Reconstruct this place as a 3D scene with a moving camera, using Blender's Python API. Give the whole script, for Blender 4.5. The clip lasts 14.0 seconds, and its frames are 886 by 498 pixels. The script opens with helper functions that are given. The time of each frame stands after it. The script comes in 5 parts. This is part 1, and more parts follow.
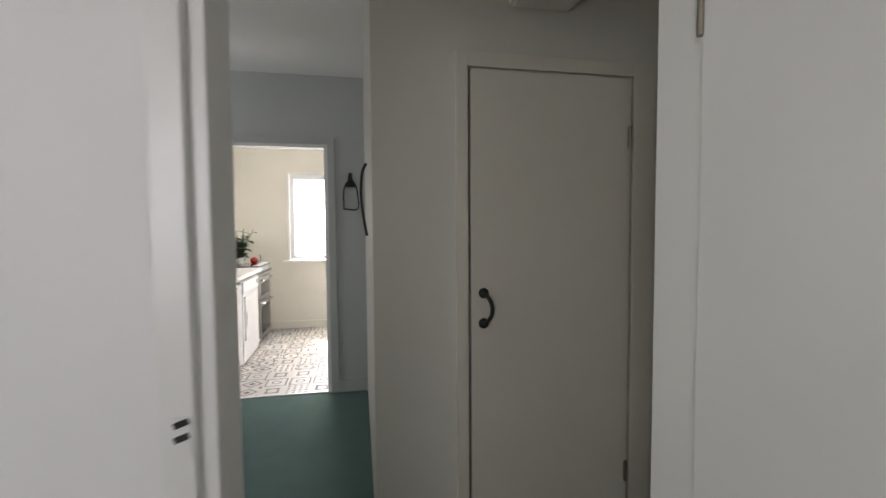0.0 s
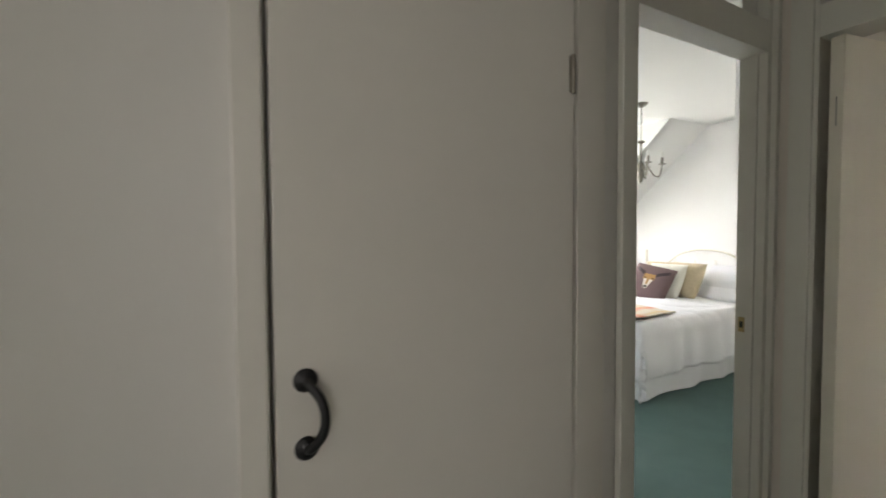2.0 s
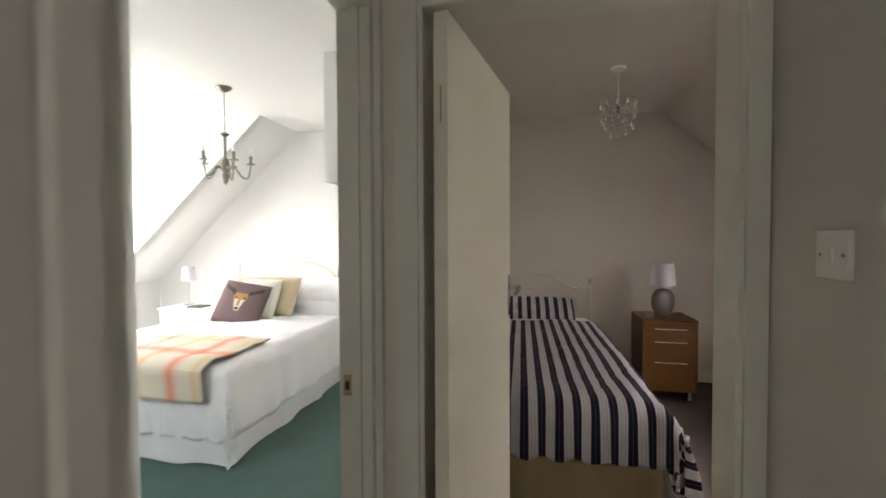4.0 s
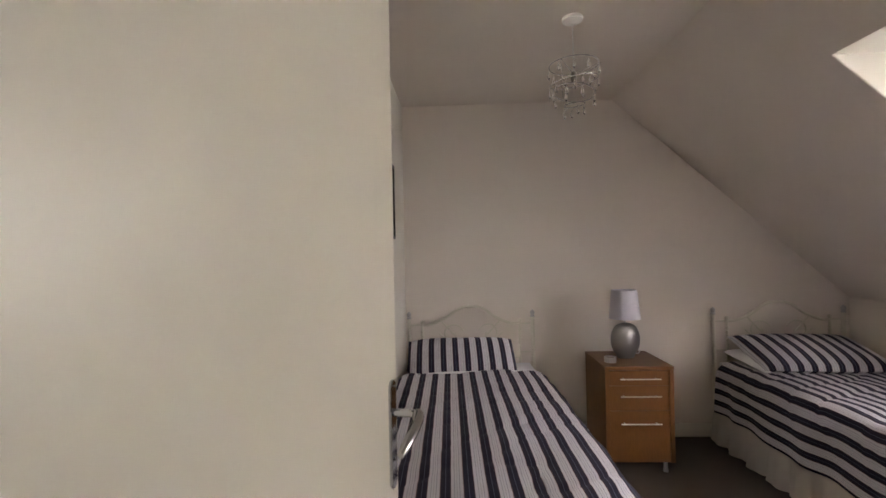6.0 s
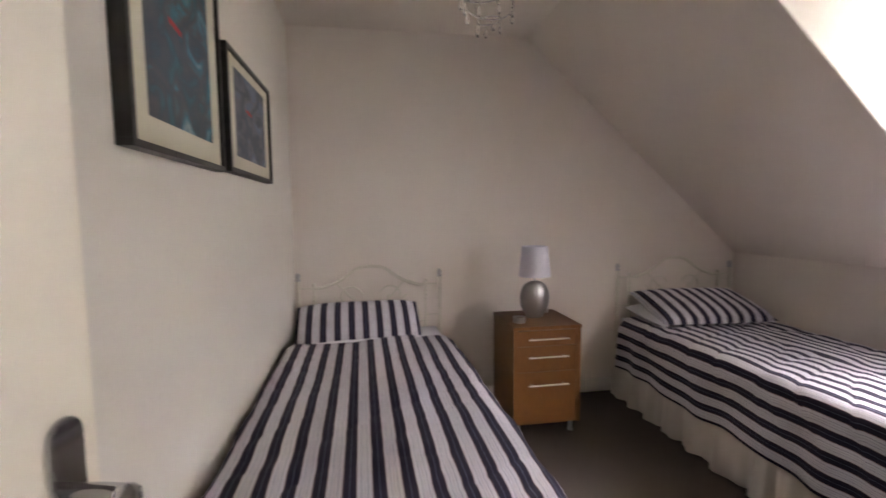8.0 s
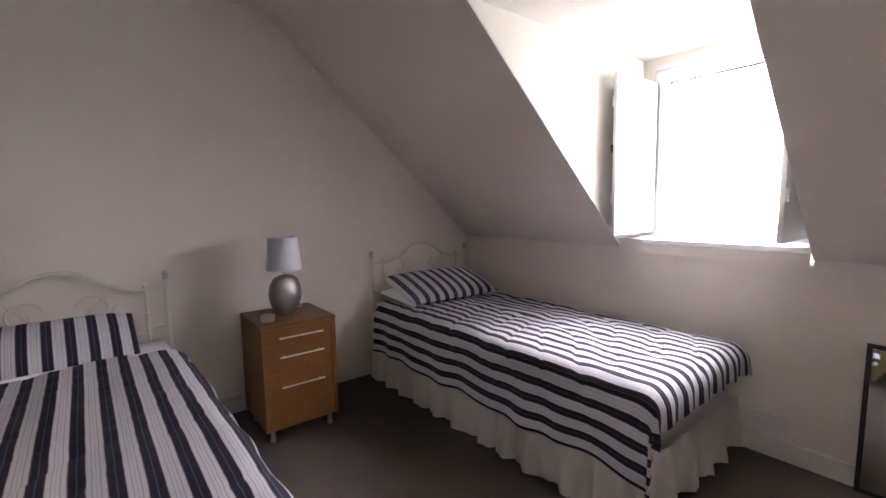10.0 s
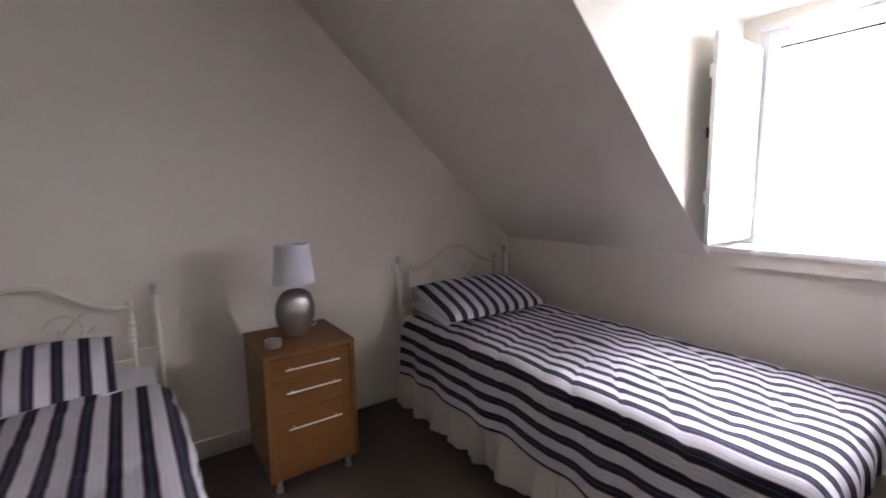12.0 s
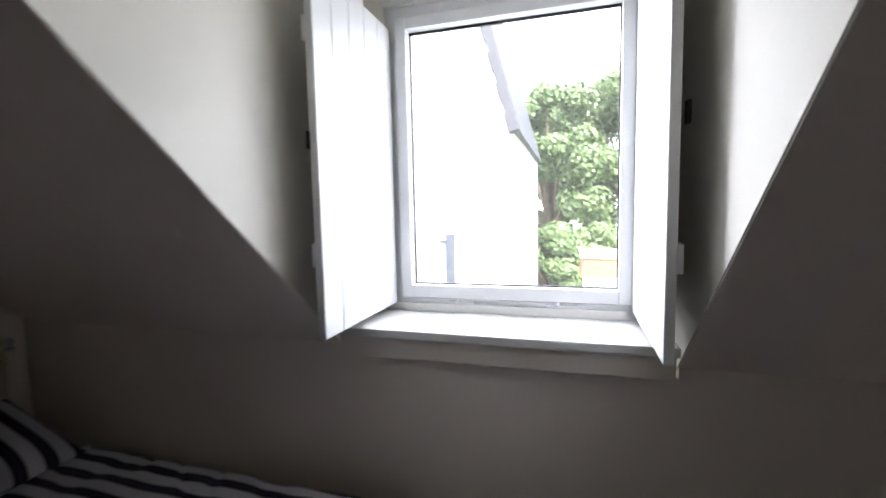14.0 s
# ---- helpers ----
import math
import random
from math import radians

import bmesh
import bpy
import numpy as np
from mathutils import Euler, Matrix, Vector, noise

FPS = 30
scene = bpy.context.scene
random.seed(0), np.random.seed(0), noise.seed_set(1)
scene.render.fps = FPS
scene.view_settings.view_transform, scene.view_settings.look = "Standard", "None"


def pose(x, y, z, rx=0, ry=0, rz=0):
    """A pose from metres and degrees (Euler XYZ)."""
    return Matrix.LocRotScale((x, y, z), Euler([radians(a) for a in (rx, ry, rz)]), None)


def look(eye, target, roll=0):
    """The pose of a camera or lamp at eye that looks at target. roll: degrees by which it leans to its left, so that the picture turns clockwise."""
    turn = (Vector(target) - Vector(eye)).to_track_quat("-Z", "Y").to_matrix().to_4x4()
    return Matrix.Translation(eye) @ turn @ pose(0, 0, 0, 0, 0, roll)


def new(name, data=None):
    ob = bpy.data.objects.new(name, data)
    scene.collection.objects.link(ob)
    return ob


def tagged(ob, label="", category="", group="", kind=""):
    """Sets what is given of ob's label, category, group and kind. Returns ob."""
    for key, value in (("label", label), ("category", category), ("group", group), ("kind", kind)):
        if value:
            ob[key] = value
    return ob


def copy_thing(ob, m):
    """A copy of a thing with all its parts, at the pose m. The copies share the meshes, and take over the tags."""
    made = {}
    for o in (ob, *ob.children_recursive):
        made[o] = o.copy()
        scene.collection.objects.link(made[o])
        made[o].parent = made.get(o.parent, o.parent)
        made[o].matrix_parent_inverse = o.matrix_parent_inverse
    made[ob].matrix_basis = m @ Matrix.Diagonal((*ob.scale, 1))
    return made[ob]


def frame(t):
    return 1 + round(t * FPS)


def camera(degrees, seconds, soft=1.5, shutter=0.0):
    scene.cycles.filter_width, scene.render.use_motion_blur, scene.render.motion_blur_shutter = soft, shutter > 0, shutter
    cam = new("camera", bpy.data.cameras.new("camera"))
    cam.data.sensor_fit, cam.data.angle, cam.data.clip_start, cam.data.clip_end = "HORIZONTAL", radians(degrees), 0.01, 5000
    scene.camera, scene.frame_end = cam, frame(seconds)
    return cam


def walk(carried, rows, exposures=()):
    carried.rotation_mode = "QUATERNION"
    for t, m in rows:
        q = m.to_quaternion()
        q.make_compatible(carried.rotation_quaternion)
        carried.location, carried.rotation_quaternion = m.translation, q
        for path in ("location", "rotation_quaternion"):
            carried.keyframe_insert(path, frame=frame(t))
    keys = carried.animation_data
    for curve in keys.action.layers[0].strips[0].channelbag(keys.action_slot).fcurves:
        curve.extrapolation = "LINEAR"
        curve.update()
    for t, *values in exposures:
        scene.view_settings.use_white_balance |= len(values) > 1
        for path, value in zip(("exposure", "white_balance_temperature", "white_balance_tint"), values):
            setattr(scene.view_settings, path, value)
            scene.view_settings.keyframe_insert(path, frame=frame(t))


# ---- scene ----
cam = camera(91.2, 14.0, 1.5, 0.4)
PATH = [
    (0, (1.827, 0.362, 1.346), (2.206, 2.323, 1.246), -0.4),
    (0.5, (1.935, 0.594, 1.354), (2.398, 2.537, 1.253), -0.3),
    (1, (2.007, 0.848, 1.37), (2.537, 2.774, 1.28), -0.4),
    (1.5, (2.063, 1.085, 1.361), (2.778, 2.951, 1.284), -0.3),
    (2.2, (2.228, 1.327, 1.337), (3.296, 3.016, 1.253), -0.3),
    (2.6, (2.356, 1.425, 1.35), (3.651, 2.945, 1.246), -0.0),
    (3, (2.476, 1.523, 1.352), (4.079, 2.715, 1.247), -0.1),
    (3.5, (2.617, 1.624, 1.378), (4.501, 2.29, 1.292), -0.1),
    (4.1, (2.93, 1.669, 1.379), (4.894, 2.045, 1.333), -0.3),
    (6.3, (4.092, 1.642, 1.426), (6.09, 1.715, 1.443), -1.2),
    (6.5, (4.144, 1.622, 1.42), (6.14, 1.721, 1.406), -1.2),
    (7, (4.264, 1.587, 1.393), (6.26, 1.679, 1.304), -1.1),
    (7.5, (4.325, 1.583, 1.377), (6.32, 1.573, 1.238), -1.0),
    (8, (4.364, 1.562, 1.355), (6.328, 1.246, 1.195), -0.6),
    (8.5, (4.349, 1.554, 1.317), (6.204, 0.828, 1.136), -0.6),
    (10.8, (4.479, 1.329, 1.369), (6.018, 0.07, 1.158), -1.2),
    (11, (4.559, 1.336, 1.386), (6.133, 0.123, 1.164), -1.1),
    (11.5, (4.719, 1.324, 1.38), (6.358, 0.205, 1.133), -1.0),
    (11.8, (4.787, 1.241, 1.384), (6.436, 0.138, 1.129), -1.1),
    (12, (4.835, 1.14, 1.375), (6.458, 0.01, 1.125), -1.1),
    (12.5, (4.928, 0.905, 1.405), (6.354, -0.473, 1.175), -1.3),
    (13, (5.05, 0.575, 1.436), (6.218, -1.033, 1.212), -1.4),
    (13.5, (5.115, 0.27, 1.415), (5.929, -1.548, 1.253), -1.1),
    (14, (5.163, -0.034, 1.447), (5.73, -1.945, 1.268), -1.2),
]
EXPOSURES = [(0.0, 2.52, 6900, 17), (0.6, 2.72, 6980, 17), (1.5, 2.93, 7100, 17), (2.2, 3.05, 7150, 17), (2.8, 2.9, 7250, 18), (4.2, 3.35, 7200, 19), (6.4, 3.84, 6950, 22), (8.0, 4.05, 6850, 24), (8.7, 4.3, 6750, 25),
             (10.9, 3.43, 6300, 26), (12.0, 3.7, 6250, 24), (12.5, 3.85, 6200, 21), (13.2, 3.15, 6120, 18), (13.5, 2.6, 6100, 17), (14.0, 1.8, 6100, 15)]
walk(cam, [(t, look(eye, target, roll)) for t, eye, target, roll in PATH], EXPOSURES)

# ---- light ----
world = bpy.data.worlds.new("world")
scene.world = world
world.use_nodes = True
wn = world.node_tree
sky = wn.nodes.new("ShaderNodeTexSky")
sky.sky_type = "NISHITA"
sky.sun_disc = False
sky.sun_elevation = radians(50)
sky.sun_rotation = radians(-20)
haze = wn.nodes.new("ShaderNodeMix")
haze.data_type = "RGBA"
haze.inputs["Factor"].default_value = 0.6
haze.inputs["B"].default_value = (21, 21.6, 22.4, 1)
wn.links.new(sky.outputs["Color"], haze.inputs["A"])
wn.links.new(haze.outputs["Result"], wn.nodes["Background"].inputs["Color"])
wn.nodes["Background"].inputs["Strength"].default_value = 0.15

sun = new("sun", bpy.data.lights.new("sun", "SUN"))
sun.data.energy, sun.data.angle, sun.data.color = 5.0, radians(0.5), (1.0, 0.95, 0.88)
sun.matrix_world = look((-20, 60, 75), (0, 0, 0))


def area_lamp(name, eye, target, width, height, watts, colour=(0.93, 0.96, 1.0)):
    """An area lamp that adds daylight, from a window or where no opening is built."""
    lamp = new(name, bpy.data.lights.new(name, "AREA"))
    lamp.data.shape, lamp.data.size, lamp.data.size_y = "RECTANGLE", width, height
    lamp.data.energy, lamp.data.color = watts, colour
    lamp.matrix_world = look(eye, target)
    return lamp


area_lamp("daylight_kitchen", (1.45, 6.43, 1.5), (1.45, 5.0, 1.2), 1.0, 0.98, 3.0, (0.86, 0.93, 1.0))
# extra light from the kitchen's east side, where no opening is built
area_lamp("daylight_kitchen_side", (2.55, 5.3, 1.5), (1.0, 5.3, 1.0), 1.2, 1.0, 2.2, (0.86, 0.93, 1.0))
area_lamp("daylight_bedroom", (5.95, 6.15, 1.6), (5.95, 4.0, 0.8), 1.0, 0.9, 4.8, (0.78, 0.90, 1.0))
# added fill lamp: the bedroom's west wall has no window
area_lamp("fill_bedroom_west", (3.25, 4.6, 1.6), (5.0, 4.3, 1.2), 1.0, 1.0, 3.4, (0.78, 0.90, 1.0))
# lobby and study daylight is assumed; their windows are unseen and not built
area_lamp("daylight_lobby", (-0.55, 3.4, 1.5), (1.5, 3.4, 1.4), 0.8, 1.5, 1.6, (0.87, 0.93, 1.0))
area_lamp("daylight_study", (0.9, -1.15, 1.5), (1.6, 1.0, 1.3), 1.0, 1.0, 4.0, (0.90, 0.95, 1.0))
# added fill before a solid wall, to brighten the door frames
area_lamp("fill_hall_end", (0.90, 1.6, 1.45), (4.0, 1.55, 1.35), 0.68, 1.08, 0.5, (0.92, 0.98, 0.94))
area_lamp("daylight_twin_room", (5.38, -2.3, 3.0), (5.38, -0.6, 0.9), 1.6, 1.3, 20)
area_lamp("daylight_twin_room_high", (5.38, -4.6, 3.95), (5.3, 0.0, 1.1), 2.4, 0.9, 26)
area_lamp("daylight_twin_room_side", (2.3, -4.6, 2.2), (5.4, -1.4, 1.6), 3.0, 3.0, 35)
area_lamp("daylight_twin_room_far_side", (9.2, -3.9, 2.3), (5.3, -1.4, 1.6), 3.0, 3.0, 150)


# ---- materials ----
def material(name, colour, rough=0.6, metal=0.0, vary=0.08, scale=3.0, bump=0.0, bump_scale=80.0, coat=0.0):
    m = bpy.data.materials.new(name)
    m.use_nodes = True
    nt = m.node_tree
    b = nt.nodes["Principled BSDF"]
    b.inputs["Roughness"].default_value = rough
    b.inputs["Metallic"].default_value = metal
    b.inputs["Coat Weight"].default_value = coat
    tc = nt.nodes.new("ShaderNodeTexCoord")
    n1 = nt.nodes.new("ShaderNodeTexNoise")
    n1.inputs["Scale"].default_value = scale
    n1.inputs["Detail"].default_value = 6
    n2 = nt.nodes.new("ShaderNodeTexNoise")
    n2.inputs["Scale"].default_value = bump_scale
    n2.inputs["Detail"].default_value = 3
    nt.links.new(tc.outputs["Object"], n1.inputs["Vector"])
    nt.links.new(tc.outputs["Object"], n2.inputs["Vector"])
    mix = nt.nodes.new("ShaderNodeMix")
    mix.data_type = "RGBA"
    mix.inputs["A"].default_value = (*[c * (1 - vary) for c in colour], 1)
    mix.inputs["B"].default_value = (*[min(1, c * (1 + vary)) for c in colour], 1)
    nt.links.new(n1.outputs["Fac"], mix.inputs["Factor"])
    nt.links.new(mix.outputs["Result"], b.inputs["Base Color"])
    if bump:
        bp = nt.nodes.new("ShaderNodeBump")
        bp.inputs["Strength"].default_value = bump
        bp.inputs["Distance"].default_value = 0.002
        nt.links.new(n2.outputs["Fac"], bp.inputs["Height"])
        nt.links.new(bp.outputs["Normal"], b.inputs["Normal"])
    return m


WALL_HALL = material("hall_wall_paint", (0.60, 0.575, 0.525), 0.55, vary=0.03, bump=0.15)
WALL_CREAM = material("cream_wall_paint", (0.79, 0.755, 0.68), 0.6, vary=0.03, bump=0.15)
WALL_WHITE = material("white_wall_paint", (0.82, 0.81, 0.79), 0.6, vary=0.02, bump=0.12)
WALL_ROOM = material("bedroom_wall_paint", (0.78, 0.71, 0.635), 0.65, vary=0.03, bump=0.15)
WALL_COOL = material("cool_grey_wall_paint", (0.54, 0.56, 0.55), 0.5, vary=0.03, bump=0.15)
GLOSS = material("cream_gloss_paint", (0.76, 0.735, 0.66), 0.3, vary=0.03, scale=5, bump=0.1, bump_scale=30)
# the frames' cream gloss again, darker to put the cupboard's dimmer light in colour
GLOSS_CUPBOARD = material("dimmed_cream_gloss_paint", (0.61, 0.575, 0.505), 0.32, vary=0.04, scale=4, bump=0.1, bump_scale=30)
# cream gloss lifted for the open leaf, standing in for window light on it
GLOSS_DOOR = material("lifted_cream_gloss_paint", (0.87, 0.82, 0.70), 0.35, vary=0.02, scale=5, bump=0.1, bump_scale=30)
GLOSS_WHITE = material("white_gloss_paint", (0.80, 0.79, 0.76), 0.3, vary=0.02, scale=5, bump=0.08, bump_scale=30)


# ---- mesh helpers ----
def add_box(bm, x0, x1, y0, y1, z0, z1, bevel=0.0):
    vs = [bm.verts.new((x, y, z)) for x in (x0, x1) for y in (y0, y1) for z in (z0, z1)]
    fs = [bm.faces.new([vs[i] for i in q]) for q in ((0, 1, 3, 2), (4, 6, 7, 5), (0, 4, 5, 1), (2, 3, 7, 6), (0, 2, 6, 4), (1, 5, 7, 3))]
    if bevel:
        edges = {e for f in fs for e in f.edges}
        bmesh.ops.bevel(bm, geom=list(edges), offset=bevel, segments=2, profile=0.7, affect="EDGES")
    return bm


def box_mesh(*boxes, bevel=0.0):
    bm = bmesh.new()
    for b in boxes:
        add_box(bm, *b, bevel=bevel)
    return bm


def prism(bm, outline, axis, a, b):
    """Extrudes an outline of two-coordinate points along an axis from a to b."""
    def at(p, v):
        return {"x": (v, p[0], p[1]), "y": (p[0], v, p[1]), "z": (p[0], p[1], v)}[axis]
    lo = [bm.verts.new(at(p, a)) for p in outline]
    hi = [bm.verts.new(at(p, b)) for p in outline]
    n = len(outline)
    bm.faces.new(lo)
    bm.faces.new(hi[::-1])
    for i in range(n):
        bm.faces.new((lo[i], hi[i], hi[(i + 1) % n], lo[(i + 1) % n]))
    bmesh.ops.recalc_face_normals(bm, faces=bm.faces)
    return bm


def lathe(bm, profile, cx=0.0, cy=0.0, steps=32):
    """Turns a profile of (radius, height) about an upright axis."""
    rings = []
    for r, z in profile:
        if r < 1e-5:
            rings.append([bm.verts.new((cx, cy, z))])
        else:
            rings.append([bm.verts.new((cx + r * math.cos(2 * math.pi * i / steps), cy + r * math.sin(2 * math.pi * i / steps), z)) for i in range(steps)])
    for p, q in zip(rings, rings[1:]):
        for i in range(steps):
            j = (i + 1) % steps
            if len(p) == 1 and len(q) == 1:
                continue
            if len(p) == 1:
                bm.faces.new((p[0], q[j], q[i]))
            elif len(q) == 1:
                bm.faces.new((p[i], p[j], q[0]))
            else:
                bm.faces.new((p[i], p[j], q[j], q[i]))
    bmesh.ops.recalc_face_normals(bm, faces=bm.faces)
    return bm


def tube(bm, points, radius, steps=8):
    """A round bar along points; radius may be a list."""
    pts = [Vector(p) for p in points]
    radii = radius if isinstance(radius, (list, tuple)) else [radius] * len(pts)
    rings = []
    side = None
    for i, p in enumerate(pts):
        d = (pts[min(i + 1, len(pts) - 1)] - pts[max(i - 1, 0)]).normalized()
        if side is None:
            side = d.orthogonal().normalized()
        side = (side - d * side.dot(d)).normalized()
        up = d.cross(side)
        rings.append([bm.verts.new(p + (side * math.cos(a) + up * math.sin(a)) * radii[i]) for a in (2 * math.pi * k / steps for k in range(steps))])
    for p, q in zip(rings, rings[1:]):
        for i in range(steps):
            bm.faces.new((p[i], p[(i + 1) % steps], q[(i + 1) % steps], q[i]))
    bm.faces.new(rings[0][::-1])
    bm.faces.new(rings[-1])
    return bm


def curve(points, n=12):
    """A smooth line through points."""
    pts = [Vector(p) for p in points]
    pts = [pts[0] * 2 - pts[1]] + pts + [pts[-1] * 2 - pts[-2]]
    out = []
    for i in range(1, len(pts) - 2):
        p0, p1, p2, p3 = pts[i - 1:i + 3]
        for k in range(n):
            t = k / n
            out.append(0.5 * (2 * p1 + (p2 - p0) * t + (2 * p0 - 5 * p1 + 4 * p2 - p3) * t * t + (3 * p1 - p0 - 3 * p2 + p3) * t ** 3))
    return out + [pts[-2]]


def part(name, bm, mat, parent=None, label="", smooth=False):
    me = bpy.data.meshes.new(name)
    for f in bm.faces:
        f.smooth = smooth
    bm.to_mesh(me)
    bm.free()
    me.materials.append(mat)
    if smooth:
        me.set_sharp_from_angle(angle=radians(40))
    ob = new(name, me)
    ob.parent = parent
    if label:
        ob["label"] = label
    return ob


def thing(name, label, category, at=(0, 0, 0), rz=0.0, group="", kind=""):
    """An Empty at a thing's base that holds its parts."""
    ob = new(name)
    ob.empty_display_size = 0.1
    ob.matrix_basis = pose(*at, 0, 0, rz)
    return tagged(ob, label, category, group, kind)


def structure(name, bm, mat, label="", category="", parent=None):
    ob = part(name, bm, mat, parent)
    return tagged(ob, label or name.replace("_", " "), category or name.split("_")[0], "", "structure")


# ---- structure: floors and ceilings ----
CEIL = 2.57
CARPET = material("green_carpet", (0.085, 0.15, 0.135), 0.95, vary=0.18, scale=5, bump=0.9, bump_scale=500)
CARPET_BROWN = material("brown_carpet", (0.105, 0.082, 0.066), 0.95, vary=0.15, scale=5, bump=0.9, bump_scale=500)
VINYL = material("patterned_vinyl", (0.55, 0.53, 0.48), 0.45, vary=0.05)

structure("floor_hall", box_mesh((-0.6, 4.06, -1.2, 3.99, -0.12, 0.0)), CARPET, "green fitted carpet in the hallway", "floor")
structure("floor_bedroom", box_mesh((2.9, 7.36, 2.09, 6.3, -0.11, 0.001)), CARPET, "green fitted carpet in the double bedroom", "floor")
structure("floor_twin_room", box_mesh((4.06, 7.36, -1.25, 2.087, -0.12, 0.0)), CARPET_BROWN, "dark brown fitted carpet in the twin bedroom", "floor")
structure("floor_kitchen", box_mesh((0.0, 2.6, 3.99, 6.45, -0.12, 0.002)), VINYL, "patterned tile-effect vinyl kitchen floor", "floor")
structure("ceiling_hall", box_mesh((-0.6, 4.06, -1.3, 4.0, CEIL - 0.02, 2.68)), WALL_WHITE, "white painted hallway ceiling", "ceiling")
structure("ceiling_kitchen", box_mesh((-0.1, 2.7, 4.0, 6.7, CEIL, 2.68)), WALL_WHITE, "white kitchen ceiling", "ceiling")

# ---- structure: hall walls ----
DOOR = 1.975
# kitchen wall, door opening 0.843 to 1.562
structure("wall_kitchen", box_mesh((-0.6, 0.80, 3.975, 4.075, 0, CEIL), (1.605, 2.6, 3.975, 4.075, 0, CEIL), (0.80, 1.605, 3.975, 4.075, 2.02, CEIL)), WALL_COOL, "pale grey painted hallway wall with the kitchen doorway", "wall")
# cupboard block, door opening 2.27 to 2.99
structure("wall_cupboard", box_mesh((1.88, 2.23, 2.087, 2.17, 0, CEIL), (3.03, 3.20, 2.087, 2.17, 0, CEIL), (2.23, 3.03, 2.087, 2.17, 2.03, CEIL),
                                    (1.88, 1.96, 2.17, 3.975, 0, CEIL), (3.12, 3.20, 2.17, 3.975, 0, CEIL), (1.96, 3.12, 2.8, 2.86, 0, CEIL)), WALL_HALL, "pale painted wall around the hall cupboard", "wall")
# bedroom doorway, opening 3.247 to 3.945; clear above the head
structure("wall_bedroom", box_mesh((4.0, 7.36, 2.087, 2.17, 0, CEIL), (3.2, 4.0, 2.087, 2.17, 2.50, CEIL)), WALL_CREAM, "painted wall between the bedrooms", "wall")
structure("wall_twin_room_door", box_mesh((4.0, 4.12, -1.25, 1.16, 0, CEIL), (4.0, 4.12, 1.16, 2.0, 2.50, CEIL), (4.0, 4.12, 1.99, 2.087, 0, CEIL)), WALL_ROOM, "painted wall with the twin bedroom's doorway", "wall")
structure("wall_hall_stair", box_mesh((0.78, 0.88, 1.136, 2.80, 0, CEIL), (-0.6, 0.78, 2.70, 2.80, 0, CEIL), (-0.7, -0.6, 2.8, 3.975, 0, CEIL)), WALL_COOL, "pale painted hallway side wall", "wall")
structure("wall_study", box_mesh((0.5, 1.56, 1.02, 1.136, 0, CEIL), (1.56, 2.42, 1.02, 1.136, 2.03, CEIL), (2.42, 2.52, -1.2, 1.136, 0, CEIL), (0.4, 0.5, -1.2, 1.136, 0, CEIL)), WALL_WHITE, "white painted wall around the doorway", "wall")
structure("wall_study_back", box_mesh((0.4, 2.52, -1.3, -1.2, 0, CEIL)), WALL_WHITE, "white painted back wall", "wall")
structure("wall_hall_south", box_mesh((2.52, 3.999, 1.03, 1.140, 0, CEIL)), WALL_HALL, "pale painted hallway wall beside the twin bedroom door", "wall")

# ---- structure: kitchen walls, window opening 0.93 to 1.9 ----
structure("wall_kitchen_far", box_mesh((-0.1, 0.90, 6.45, 6.6, 0, CEIL), (2.0, 2.7, 6.45, 6.6, 0, CEIL), (0.90, 2.0, 6.45, 6.6, 0, 0.92), (0.90, 2.0, 6.45, 6.6, 2.06, CEIL)), WALL_CREAM, "cream kitchen wall with a window", "wall")
structure("wall_kitchen_west", box_mesh((0.1, 0.2, 4.075, 6.6, 0, CEIL)), WALL_CREAM, "cream kitchen side wall", "wall")
structure("wall_kitchen_east", box_mesh((2.6, 2.7, 4.075, 6.6, 0, CEIL)), WALL_CREAM, "cream kitchen side wall", "wall")

# ---- structure: twin room under the roof ----
KNEE, KNEE_Z, RIDGE_Y = -1.245, 1.03, 0.47
CHEEK_L, CHEEK_R, DORM_Z = 5.868, 4.895, 2.22


def slope_y(z):
    return KNEE + (z - KNEE_Z) * (RIDGE_Y - KNEE) / (CEIL - KNEE_Z)


structure("wall_head", box_mesh((7.36, 7.48, -1.45, 2.13, 0, 2.68)), WALL_ROOM, "painted gable wall behind the beds", "wall")
structure("wall_head_bedroom", box_mesh((7.36, 7.48, 2.13, 6.3, 0, 2.68)), WALL_WHITE, "white painted gable wall behind the double bed", "wall")
structure("ceiling_twin_room", box_mesh((4.12, 7.36, RIDGE_Y, 2.087, CEIL, 2.68)), WALL_ROOM, "painted flat ceiling of the twin bedroom", "ceiling")
bm = bmesh.new()
ztop = CEIL + 0.11
for x0, x1, zb in ((4.0, CHEEK_R, KNEE_Z), (CHEEK_L, 7.36, KNEE_Z), (CHEEK_R, CHEEK_L, DORM_Z)):
    prism(bm, [(slope_y(zb), zb), (RIDGE_Y, CEIL), (RIDGE_Y, CEIL + 0.11), (slope_y(zb) - 0.11, zb + 0.01)], "x", x0, x1)
structure("ceiling_slope", bm, WALL_ROOM, "painted sloping ceiling under the roof", "ceiling")
